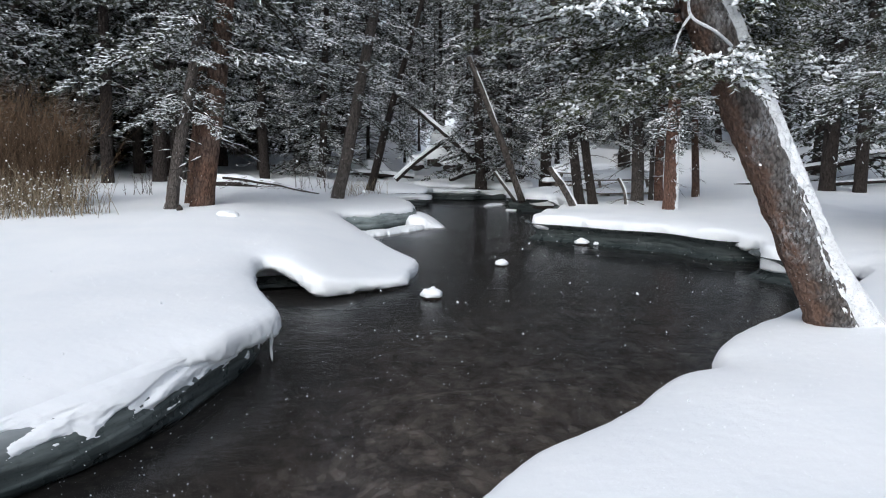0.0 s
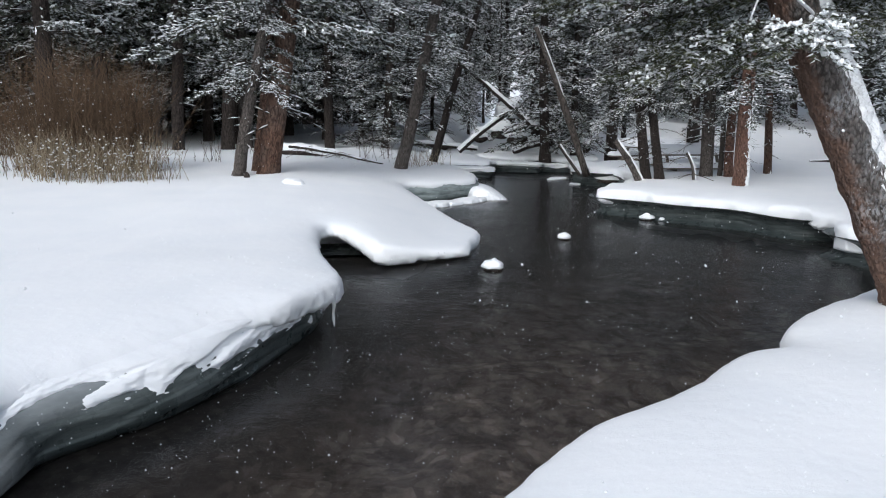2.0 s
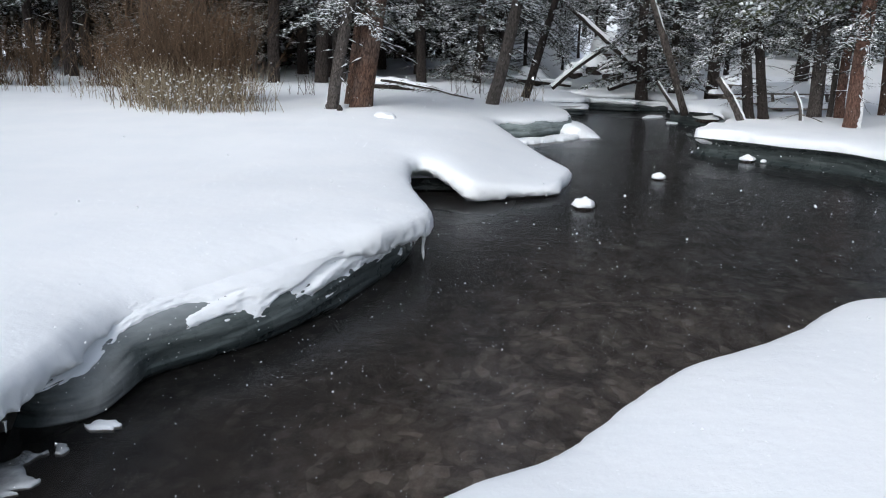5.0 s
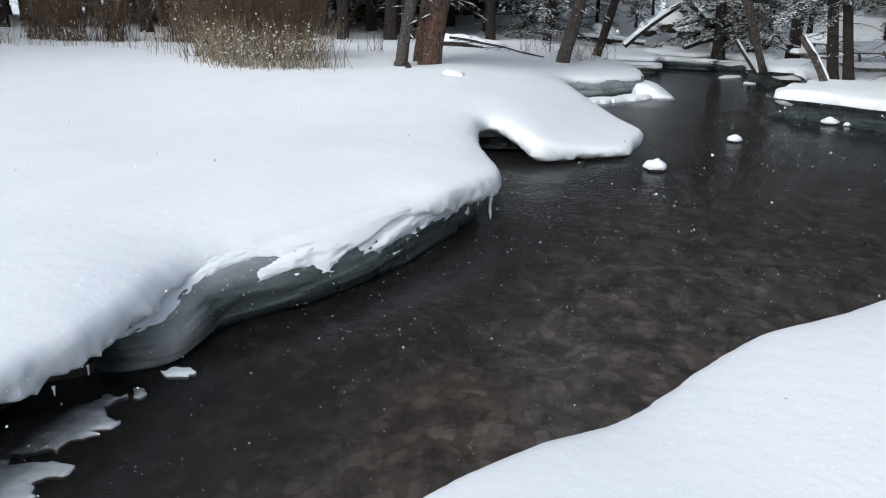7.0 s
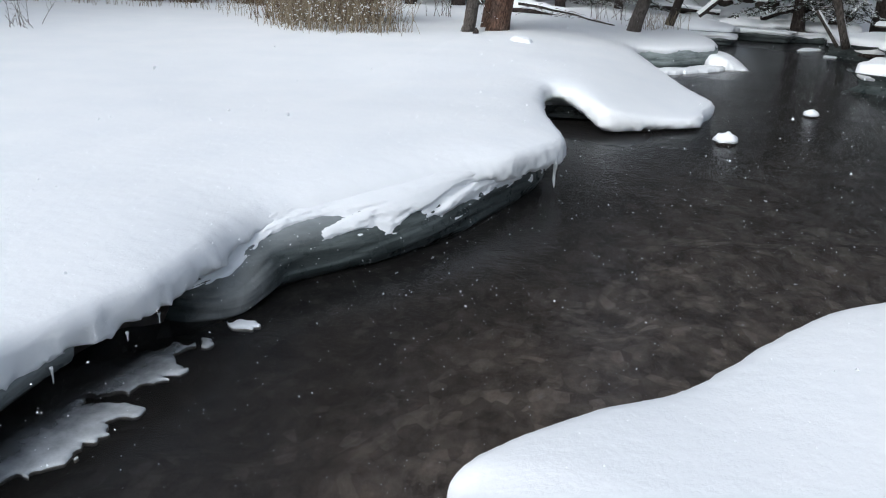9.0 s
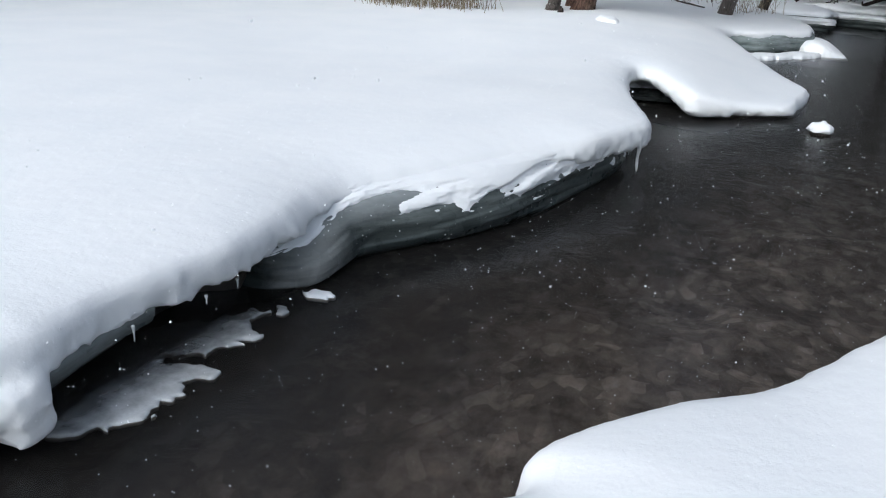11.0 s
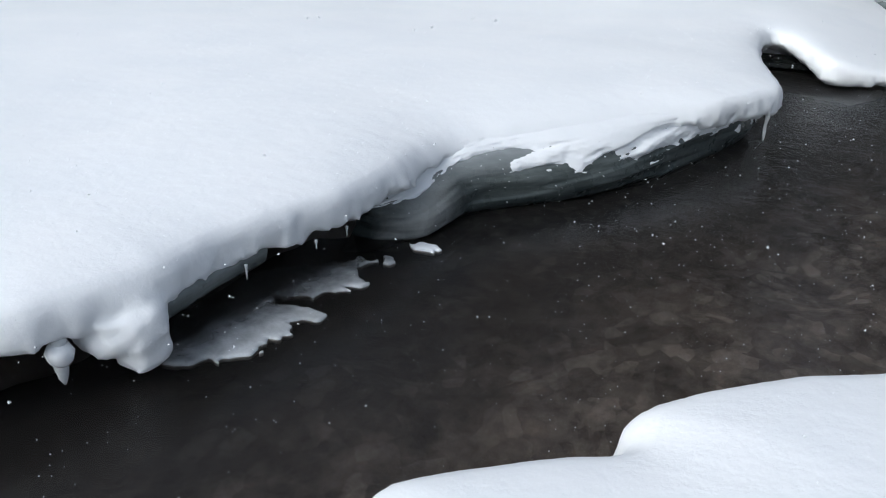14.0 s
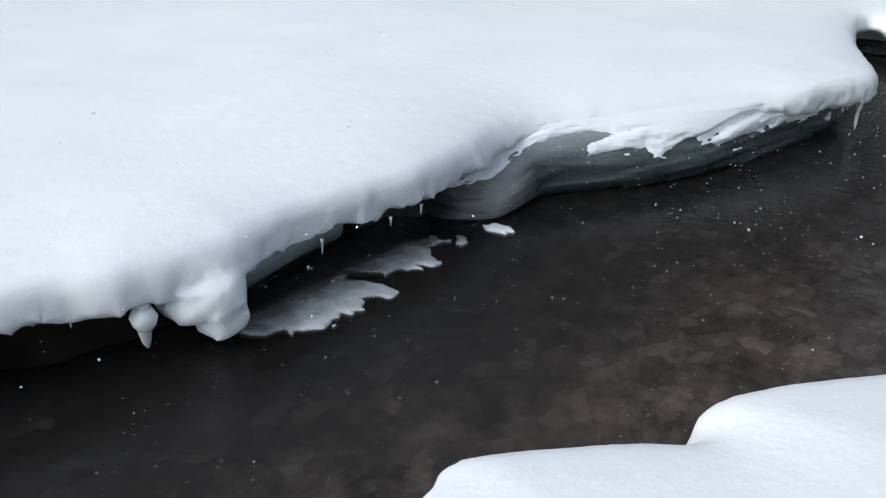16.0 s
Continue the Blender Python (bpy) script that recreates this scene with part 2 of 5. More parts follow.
def bed_material():
    k = Mat("streambed_gravel")
    v = k.coords((1.0, 0.75, 1.0))
    cobble, silt, broad = k.noise(4.2, 5, 0.66, v), k.noise(16, 4, 0.7, v), k.noise(0.9, 3)
    col = k.mix(k.ramp(cobble, (0.36, 0.0), (0.72, 1.0)), (0.120, 0.108, 0.098), (0.70, 0.64, 0.59))
    # single stones, paler or darker than their neighbours
    drift = k.n.new("ShaderNodeVectorMath")
    drift.operation = "MULTIPLY_ADD"
    k.l.new(k.n.new("ShaderNodeTexNoise").outputs["Color"], drift.inputs[0])
    drift.inputs[1].default_value = (0.25, 0.25, 0.0)
    k.l.new(k.coords((1.0, 0.8, 0.0)), drift.inputs[2])
    stones, gaps = k.voronoi(11, drift.outputs[0], "F1", "Color"), k.voronoi(11, drift.outputs[0])
    col = k.mix(0.6, col, k.ramp(k.math("FRACT", k.math("MULTIPLY", stones, 5.0)), (0.0, 0.18), (0.75, 0.55), (1.0, 0.95)), "OVERLAY")
    col = k.mix(k.ramp(gaps, (0.45, 0.0), (0.85, 0.3)), col, (0.06, 0.052, 0.045))
    col = k.mix(k.ramp(silt, (0.42, 0.0), (0.72, 0.40)), col, (0.32, 0.27, 0.235))
    col = k.mix(k.ramp(broad, (0.35, 0.0), (0.7, 0.3)), col, (0.17, 0.145, 0.128))
    # bed darkens with distance: light lost along the slanting view is painted in
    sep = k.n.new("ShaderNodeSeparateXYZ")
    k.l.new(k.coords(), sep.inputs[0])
    far_dim = k.math("ADD", sep.outputs[1], k.math("MULTIPLY", k.noise(0.6, 3), 3.0))
    reach = k.math("DIVIDE", far_dim, 14.0)
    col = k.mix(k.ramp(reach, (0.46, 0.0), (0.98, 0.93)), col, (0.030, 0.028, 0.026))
    # shade of the deep water along the undercut bank, painted into the bed colour
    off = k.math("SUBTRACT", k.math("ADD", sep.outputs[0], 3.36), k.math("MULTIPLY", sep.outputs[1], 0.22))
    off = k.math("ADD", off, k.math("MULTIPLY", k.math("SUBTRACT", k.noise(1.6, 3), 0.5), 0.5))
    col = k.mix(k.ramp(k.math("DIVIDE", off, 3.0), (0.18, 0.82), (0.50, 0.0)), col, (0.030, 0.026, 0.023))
    return k.done(col, 0.9, k.bump(cobble, 0.6, 0.05))


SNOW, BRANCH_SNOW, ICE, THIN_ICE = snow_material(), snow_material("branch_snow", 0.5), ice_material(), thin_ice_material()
SHEET_ICE = thin_ice_material("sheet_ice", True)
RIME = rime_material()
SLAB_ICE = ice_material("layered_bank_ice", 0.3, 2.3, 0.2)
# near-black copy of the ice, with the hollows' shade put into its colour
SHADED_ICE = ice_material("shaded_hollow_ice", 0.0, 0.2, 0.4)
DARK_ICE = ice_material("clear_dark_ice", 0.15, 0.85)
BARK_GREY = bark_material("grey_bark", (0.05, 0.043, 0.038), (0.18, 0.162, 0.15), (0.105, 0.088, 0.078))
BARK_BROWN = bark_material("brown_bark", (0.055, 0.034, 0.026), (0.19, 0.110, 0.078), (0.12, 0.092, 0.078))
BARK_FLAKY = bark_material("flaky_bark", (0.042, 0.035, 0.031), (0.165, 0.142, 0.128), (0.150, 0.143, 0.139), 1.25, 0.5)
BARK_RED = bark_material("red_bark", (0.085, 0.047, 0.036), (0.25, 0.14, 0.105), (0.19, 0.125, 0.10))
BARK_DARK = bark_material("dark_bark", (0.022, 0.018, 0.016), (0.075, 0.062, 0.055), (0.05, 0.04, 0.036))
NEEDLES = needle_material("spruce_needles", (0.024, 0.029, 0.023), (0.068, 0.073, 0.055), 0.0)
NEEDLES_NEAR = needle_material("fir_needles", (0.028, 0.034, 0.019), (0.085, 0.092, 0.046), 0.0)
WILLOW = twig_material("willow_twigs", (0.072, 0.049, 0.032), (0.21, 0.142, 0.090))
DRY_STALK = twig_material("dry_stalks", (0.17, 0.14, 0.095), (0.42, 0.35, 0.25))
DEAD_TWIG = twig_material("dead_twigs", (0.06, 0.05, 0.045), (0.17, 0.145, 0.125))
WOOD, WATER, BED = wood_material(), water_material(), bed_material()


# ---- geometry helpers ----
def mesh_object(name, verts, faces, material, parent=None, smooth=True, label=""):
    me = bpy.data.meshes.new(name)
    me.from_pydata(verts if isinstance(verts, list) else verts.tolist(), [], faces if isinstance(faces, list) else faces.tolist())
    me.materials.append(material)
    if smooth:
        me.polygons.foreach_set("use_smooth", [True] * len(me.polygons))
    me.update()
    ob = new(name, me)
    ob.parent = parent
    return tagged(ob, label) if label else ob


def thing(name, at, label, category, group="", kind=""):
    ob = new(name)
    ob.location = at
    ob.empty_display_size = 0.2
    return tagged(ob, label, category, group, kind)


_table = np.random.RandomState(5).rand(64, 64, 64)


def vnoise(x, y, z=0.0):
    """Smooth value noise, 0 to 1, on arrays."""
    x, y, z = np.broadcast_arrays(np.asarray(x, float), y, z)
    i, j, k = np.floor(x).astype(int), np.floor(y).astype(int), np.floor(z).astype(int)
    u, v, w = x - i, y - j, z - k
    u, v, w = u * u * (3 - 2 * u), v * v * (3 - 2 * v), w * w * (3 - 2 * w)
    t = lambda a, b, c: _table[(i + a) % 64, (j + b) % 64, (k + c) % 64]
    low = (t(0, 0, 0) * (1 - u) + t(1, 0, 0) * u) * (1 - v) + (t(0, 1, 0) * (1 - u) + t(1, 1, 0) * u) * v
    high = (t(0, 0, 1) * (1 - u) + t(1, 0, 1) * u) * (1 - v) + (t(0, 1, 1) * (1 - u) + t(1, 1, 1) * u) * v
    return low * (1 - w) + high * w


def step(a, b, x):
    s = np.clip((np.asarray(x, float) - a) / (b - a), 0, 1)
    return s * s * (3 - 2 * s)


def smooth_min(a, b, k):
    h = np.clip(0.5 + 0.5 * (b - a) / k, 0, 1)
    return b * (1 - h) + a * h - k * h * (1 - h)


def rounded(points, per=6, closed=True):
    """A Catmull-Rom curve through plan points."""
    p = np.array(points, float)
    n, out = len(p), []
    for i in range(n if closed else n - 1):
        a, b, c, d = (p[(i + k) % n] if closed else p[min(max(i + k, 0), n - 1)] for k in (-1, 0, 1, 2))
        for s in np.arange(per) / per:
            out.append(0.5 * (2 * b + (c - a) * s + (2 * a - 5 * b + 4 * c - d) * s * s + (3 * b - a - 3 * c + d) * s ** 3))
    if not closed:
        out.append(p[-1])
    return np.array(out)


def inland(x, y, outline):
    """Signed distance to a closed outline, positive inside."""
    shape = np.shape(x)
    q = np.stack([np.ravel(x), np.ravel(y)], 1)
    a, b = outline, np.roll(outline, -1, 0)
    best, odd = np.full(len(q), 1e9), np.zeros(len(q), bool)
    for (ax, ay), (bx, by) in zip(a, b):
        ex, ey = bx - ax, by - ay
        px, py = q[:, 0] - ax, q[:, 1] - ay
        s = np.clip((px * ex + py * ey) / (ex * ex + ey * ey + 1e-12), 0, 1)
        best = np.minimum(best, (px - s * ex) ** 2 + (py - s * ey) ** 2)
        if ay != by:
            odd ^= ((ay > q[:, 1]) != (by > q[:, 1])) & (px < ex * (q[:, 1] - ay) / ey)
    return (np.sqrt(best) * np.where(odd, 1, -1)).reshape(shape)


def surface_nets(f, origin, h):
    """Quads on the zero surface of a grid of values, positive inside."""
    pos = f > 0
    nx, ny, nz = f.shape
    corners = [(a, b, c) for a in (0, 1) for b in (0, 1) for c in (0, 1)]
    cut = lambda arr, o: arr[o[0]:nx - 1 + o[0], o[1]:ny - 1 + o[1], o[2]:nz - 1 + o[2]]
    count = sum(cut(pos, o).astype(np.int8) for o in corners)
    ci, cj, ck = np.nonzero((count > 0) & (count < 8))
    index = np.full((nx - 1, ny - 1, nz - 1), -1, np.int64)
    index[ci, cj, ck] = np.arange(len(ci))
    total, hits = np.zeros((len(ci), 3)), np.zeros(len(ci))
    for o in corners:
        for ax in range(3):
            if o[ax]:
                continue
            e = list(o)
            e[ax] = 1
            va, vb = f[ci + o[0], cj + o[1], ck + o[2]], f[ci + e[0], cj + e[1], ck + e[2]]
            on = (va > 0) != (vb > 0)
            s = np.where(on, va / np.where(on, va - vb, 1), 0)
            place = np.tile(np.array(o, float), (len(ci), 1))
            place[:, ax] += s
            total += place * on[:, None]
            hits += on
    verts = (np.stack([ci, cj, ck], 1) + total / hits[:, None]) * h + origin
    faces = []
    for ax in range(3):
        u, v = (ax + 1) % 3, (ax + 2) % 3
        lo = [slice(1, -1)] * 3
        lo[ax] = slice(0, -1)
        hi = [slice(1, -1)] * 3
        hi[ax] = slice(1, None)
        a, b = pos[tuple(lo)], pos[tuple(hi)]
        g = np.stack(np.nonzero(a != b), 1)
        out = a[tuple(g.T)]
        g[:, u] += 1
        g[:, v] += 1
        ids = []
        for du, dv in ((-1, -1), (0, -1), (0, 0), (-1, 0)):
            c = g.copy()
            c[:, u] += du
            c[:, v] += dv
            ids.append(index[tuple(c.T)])
        quad = np.stack(ids, 1)
        quad[~out] = quad[~out][:, ::-1]
        faces.append(quad)
    return verts, np.concatenate(faces)


def frame_along(points):
    """Tangents and two cross directions along a polyline."""
    p = np.asarray(points, float)
    t = np.gradient(p, axis=0)
    t /= np.linalg.norm(t, axis=1)[:, None] + 1e-9
    ref = np.where(np.abs(t[:, 2:3]) > 0.9, np.array([[1.0, 0, 0]]), np.array([[0, 0, 1.0]]))
    u = np.cross(t, ref)
    u /= np.linalg.norm(u, axis=1)[:, None] + 1e-9
    return p, t, u, np.cross(u, t)


def tube(points, radii, sides=10, rough=0.0, seed=0.0):
    """Vertices and faces of a closed tube of changing radius, with uneven sides."""
    p, t, u, w = frame_along(points)
    ang = np.arange(sides) * 2 * np.pi / sides
    r = np.asarray(radii, float)[:, None] * np.ones((1, sides))
    if rough:
        r = r * (1 + rough * (2 * vnoise(np.cos(ang)[None] * 1.5 + seed + 9, np.sin(ang)[None] * 1.5 + 9,
                                         np.arange(len(p))[:, None] * 0.7 + seed) - 1))
    v = p[:, None] + r[..., None] * (np.cos(ang)[None, :, None] * u[:, None] + np.sin(ang)[None, :, None] * w[:, None])
    v = v.reshape(-1, 3)
    n = len(p)
    i, j = np.meshgrid(np.arange(n - 1), np.arange(sides), indexing="ij")
    a, b = i * sides + j, i * sides + (j + 1) % sides
    quads = np.stack([a, b, b + sides, a + sides], -1).reshape(-1, 4).tolist()
    quads.append(list(range(sides))[::-1])
    quads.append(list(range((n - 1) * sides, n * sides)))
    return v, quads


class Soup:
    """Collects pieces into one mesh."""

    def __init__(self):
        self.v, self.f, self.n = [], [], 0

    def add(self, v, f):
        v = np.asarray(v, float)
        self.v.append(v)
        self.f += [[k + self.n for k in q] for q in f]
        self.n += len(v)
        return self

    def many(self, v, size):
        """v: pieces x corners x 3; each piece is one face of that many corners."""
        v = np.asarray(v, float).reshape(-1, 3)
        self.v.append(v)
        self.f += (np.arange(len(v)).reshape(-1, size) + self.n).tolist()
        self.n += len(v)
        return self

    def object(self, name, material, parent=None, smooth=True, label=""):
        return mesh_object(name, np.concatenate(self.v), self.f, material, parent, smooth, label)


# ---- the lie of the land ----
LEFT_EDGE = [(-3.2, -13.0), (-3.4, -8.0), (-3.0, -3.0), (-3.05, -0.6), (-3.0, 0.6), (-2.9, 1.05), (-2.74, 1.38), (-2.66, 1.8), (-2.7, 2.1), (-2.68, 2.5), (-2.64, 2.85),
             (-2.66, 3.15), (-2.69, 3.5), (-2.73, 3.85), (-2.69, 4.2), (-2.5, 4.65), (-2.22, 5.2), (-1.95, 5.75), (-1.74, 6.28), (-1.58, 6.8), (-1.5, 7.2), (-1.62, 7.6),
             (-1.95, 8.4), (-2.2, 9.3), (-2.38, 10.2), (-2.22, 10.4), (-1.9, 10.08), (-1.56, 9.78), (-1.15, 10.05), (-0.52, 10.6),
             (-0.44, 11.2), (-0.40, 12.2), (-0.75, 13.1), (-1.5, 14.9), (-2.05, 16.0), (-1.98, 16.45), (-1.5, 16.75), (-1.05, 17.3), (-0.65, 17.9),
             (-0.75, 19.2), (-1.3, 21.2), (-2.0, 22.6), (-1.5, 23.3), (-0.5, 23.4), (-0.5, 24.6), (-1.3, 26.3), (0.3, 25.4), (1.2, 25.6),
             (2.2, 24.9), (3.6, 27.0), (3.0, 34.0), (-20.0, 34.0), (-20.0, -13.0)]
RIGHT_EDGE = [(-0.6, -13), (-1, -8), (-1.3, -4), (-1.35, -0.5), (-1.28, 0.56), (-1.2, 1.22), (-1.22, 1.42), (-1.01, 1.69), (-0.88, 1.83), (-0.76, 1.94),
              (-0.81, 2.1), (-0.69, 2.35), (-0.47, 2.65), (-0.125, 3.005), (0.19, 3.585), (0.465, 4.0), (0.81, 4.35), (1.07, 4.62), (1.55, 5.31),
              (1.96, 5.59), (2.11, 6.02), (2.47, 6.58), (3.1, 7.22), (3.67, 7.85), (4.9, 9.2), (5.3, 10.1), (4.8, 10.85), (4.54, 11.3),
              (4.86, 12.3), (4.7, 12.9), (4.1, 13.9), (3.25, 14.45), (2.8, 14.85), (2.3, 15.3), (1.8, 15.5), (1.95, 16.3), (2.6, 17.6),
              (3.1, 19.6), (2.9, 20.8), (2.5, 20.95), (1.8, 21.5), (2, 22.4), (3.6, 23.6), (6, 26), (8, 34), (22, 34), (22, -13)]
LEFT, RIGHT = rounded(LEFT_EDGE), rounded(RIGHT_EDGE)


def land(x, y):
    """Height of the snow away from the creek."""
    x, y = np.asarray(x, float), np.asarray(y, float)
    z = 0.56 + 0.045 * (vnoise(x * 0.35 + 7, y * 0.35 + 3) - 0.5) + 0.022 * (vnoise(x * 1.1 + 3, y * 1.1) - 0.5)
    z = z + 0.20 * step(8, 15, y) * step(-2.0, -4.5, x)
    hill = np.clip(y - 27, 0, 60) * 0.085 * step(-7, 1, x) + np.clip(y - 25, 0, 60) * 0.02 * step(-20, -6, x)
    hill = hill + np.clip(y - 26.3, 0, 2.6) * 0.36 * step(-2.2, -0.6, x) * step(3.6, 2.0, x)
    hill = hill + np.clip(y - 28, 0, 22) * 0.15 * step(-6, -2, x) * step(7, 3, x)
    return z + hill + 0.5 * (vnoise(x * 0.12, y * 0.12) - 0.5) * step(28, 40, y) + 0.3 * step(26, 34, y) * (vnoise(x * 0.5, y * 0.5) - 0.5)


def bank_top(x, y, side):
    z = land(x, y)
    if side < 0:
        thin = step(-2.6, -0.6, x) * step(8.6, 9.8, y) * step(16.3, 15.6, y)
        z = z * (1 - thin) + 0.20 * thin
        low = step(-3.2, -1.2, x) * step(15.9, 16.3, y)
        z = z * (1 - low) + 0.52 * low
    else:
        edge = step(9.0, 11.0, y) * step(22.5, 20.5, y) * step(7.5, 4.0, x - 0.3 * (16 - y))
        z = z * (1 - 0.08 * edge)
    return z


def snow_bank(name, side, outline, x0, x1, y0, y1, h, label, fade):
    """Snow with a soft, overhanging lip along the water."""
    xs, ys, zs = np.arange(x0, x1, h), np.arange(y0, y1, h), np.arange(-0.12, 1.05, h)
    x, y = np.meshgrid(xs, ys, indexing="ij")
    d = inland(x, y, outline)
    d = d + 0.035 * (vnoise(x * 2.3, y * 2.3, 3.3) - 0.5) + 0.014 * (vnoise(x * 5.3, y * 5.3, 8.1) - 0.5) + 0.012 * (vnoise(x * 12, y * 12, 4.1) - 0.5)
    if side > 0:
        d = d + step(9.0, 10.5, y) * (0.16 * (vnoise(x * 1.9, y * 1.9, 5.3) - 0.5) + 0.09 * (vnoise(x * 4.5, y * 4.5, 2.1) - 0.5))
    # along the ice wall the snow rolls over onto the ice with no lip
    merge = step(2.9, 4.4, y) * step(6.4, 5.8, y) if side < 0 else 0.0
    drop = 0.11 + 0.08 * merge - 0.06 * step(-2.2, -1.2, x) * step(8.8, 9.6, y) * step(15.5, 13.0, y) if side < 0 else 0.12 - 0.04 * step(8.6, 10.5, y)
    top = bank_top(x, y, side) - drop * np.exp(-np.maximum(d, 0) / (0.26 if side < 0 else 0.28))
    if side > 0:
        top = top + step(9.0, 10.5, y) * 0.16 * (vnoise(x * 2.4, y * 2.4, 6.6) - 0.45) * np.exp(-np.maximum(d, 0) / 0.5)
    for axis, a, b in fade:
        c = x if axis == "x" else y
        top = top - 0.045 * step(a, b, c)
    if side < 0:
        cave = np.maximum(step(3.6, 3.2, y), step(7.2, 7.7, y) * step(11.2, 10.2, y))
        low = step(9.1, 9.5, y) * np.clip((x + 2.3) / 0.75, 0, 1)
        lip = 0.27 + 0.06 * step(15.2, 15.9, y) * step(19.5, 18.5, y) + 0.05 * step(18.5, 19.5, y) - 0.24 * low * step(15.8, 15.0, y) - 0.02 * (1 - cave) + 0.09 * merge
        depth = 0.75 * cave + 0.22 * (1 - cave) * step(11, 13, y) + 0.42 * (1 - cave) * step(11.5, 10.5, y) * step(2.8, 3.4, y)
    else:
        mid = step(8.6, 10.5, y)
        lip = 0.20 - 0.10 * step(10.4, 10.8, y) * step(12.0, 11.5, y)
        depth = 0.12 + 0.68 * mid
    f = np.empty((*x.shape, len(zs)))
    for k, z in enumerate(zs):
        wob = 0.035 * (vnoise(x * 4.0, y * 4.0, z * 6 + 5) - 0.5) + 0.03 * (vnoise(x * 13, y * 13, z * 15) - 0.5) + 0.045 * (vnoise(x * 27, y * 27, z * 27) - 0.5)
        lipz = lip + 0.045 * (vnoise(x * 5.0, y * 5.0, 1.7) - 0.5) + 0.035 * (vnoise(x * 14.0, y * 14.0, 6.7) - 0.5) + 0.05 * (vnoise(x * 27.0, y * 27.0, 2.7) - 0.5)
        side_f = d + wob * step(0.46, 0.26, z) - depth * step(0.04, -0.10, z - lipz)
        f[..., k] = smooth_min(top - z, side_f, 0.09 + 0.10 * merge if side < 0 else 0.13 - 0.05 * mid)
    if side < 0 and y0 < 3:
        for cx, cy, cz, rx, ry, rz in ((-2.70, 1.73, 0.20, 0.115, 0.10, 0.155), (-2.78, 1.65, 0.23, 0.14, 0.12, 0.09)):
            lump = 1 - (abs((x - cx) / rx)[..., None] ** 3 + abs((y - cy) / ry)[..., None] ** 3 + abs((zs - cz) / rz) ** 3) ** 0.333
            lump = lump + 0.2 * (vnoise(x[..., None] * 9, y[..., None] * 9, zs * 9) - 0.5) + 0.22 * (vnoise(x[..., None] * 26, y[..., None] * 26, zs * 26) - 0.5)
            f = -smooth_min(-f, -lump * 0.12, 0.07)
    v, q = surface_nets(f, np.array([x0, y0, -0.12]), h)
    ob = mesh_object(name, v, q, SNOW)
    return tagged(ob, label, "snow bank", kind="structure")


snow_bank("snow_bank_west", -1, LEFT, -5.6, -1.2, 0.0, 8.95, 0.025, "deep smooth snow bank with a rounded lip over the creek", [("x", -3.9, -5.5)])
snow_bank("snow_bank_northwest", -1, LEFT, -5.6, 2.9, 8.74, 27.0, 0.055, "snow-covered bank with a thin shelf reaching over the water",
          [("x", -3.9, -5.5), ("y", 26.0, 26.9)])
snow_bank("snow_bank_east", 1, RIGHT, -1.6, 6.6, -0.6, 9.75, 0.04, "smooth deep snow bank beside the leaning tree", [("x", 5.4, 6.5)])
snow_bank("snow_bank_southwest", -1, LEFT, -6.0, -2.0, -12.8, 0.3, 0.08, "snow bank along the creek", [("x", -4.6, -5.8)])
snow_bank("snow_bank_southeast", 1, RIGHT, -2.2, 4.0, -12.8, -0.2, 0.08, "snow bank along the creek", [("x", 2.4, 3.7)])
snow_bank("snow_bank_northeast", 1, RIGHT, 1.2, 9.0, 9.53, 25.5, 0.055, "undercut snow bank below the conifers", [("x", 7.8, 8.9), ("y", 24.5, 25.4)])


def spread(inner, outer, fine, grow=1.14):
    """Grid lines, close together in the middle and wider apart outside."""
    lo, hi = inner
    mid = list(np.arange(lo, hi + 1e-6, fine))
    gap, p = fine, hi
    right, left = [], []
    while p < outer:
        gap *= grow
        p += gap
        right.append(p)
    gap, p = fine, lo
    while p > -outer:
        gap *= grow
        p -= gap
        left.append(p)
    return np.array(left[::-1] + mid + right)


gx, gy = np.meshgrid(spread((-14, 14), 420, 0.34), spread((-13.2, 40), 420, 0.34), indexing="ij")
near = np.maximum(inland(gx, gy, LEFT), inland(gx, gy, RIGHT))
near = np.where((gy < -12.9) | (gy > 33.9) | (abs(gx) > 19.9), 9.0, near)
west = gx < 1.0
cover = np.where(west, bank_top(gx, gy, -1), bank_top(gx, gy, 1))
gz = -0.7 + (cover + 0.678) * step(0.72, 1.15, near)
n1, n2 = gx.shape
i, j = np.meshgrid(np.arange(n1 - 1), np.arange(n2 - 1), indexing="ij")
a = i * n2 + j
tagged(mesh_object("ground", np.stack([gx, gy, gz], -1).reshape(-1, 3), np.stack([a, a + n2, a + n2 + 1, a + 1], -1).reshape(-1, 4), SNOW),
       "deep undisturbed snow over the forest floor", "snow", kind="structure")


def sheet(name, x0, x1, y0, y1, gap, height, material, label, category):
    x, y = np.meshgrid(np.arange(x0, x1, gap), np.arange(y0, y1, gap), indexing="ij")
    n, m = x.shape
    i, j = np.meshgrid(np.arange(n - 1), np.arange(m - 1), indexing="ij")
    a = i * m + j
    ob = mesh_object(name, np.stack([x, y, height(x, y)], -1).reshape(-1, 3), np.stack([a, a + m, a + m + 1, a + 1], -1).reshape(-1, 4), material)
    return tagged(ob, label, category, kind="structure")


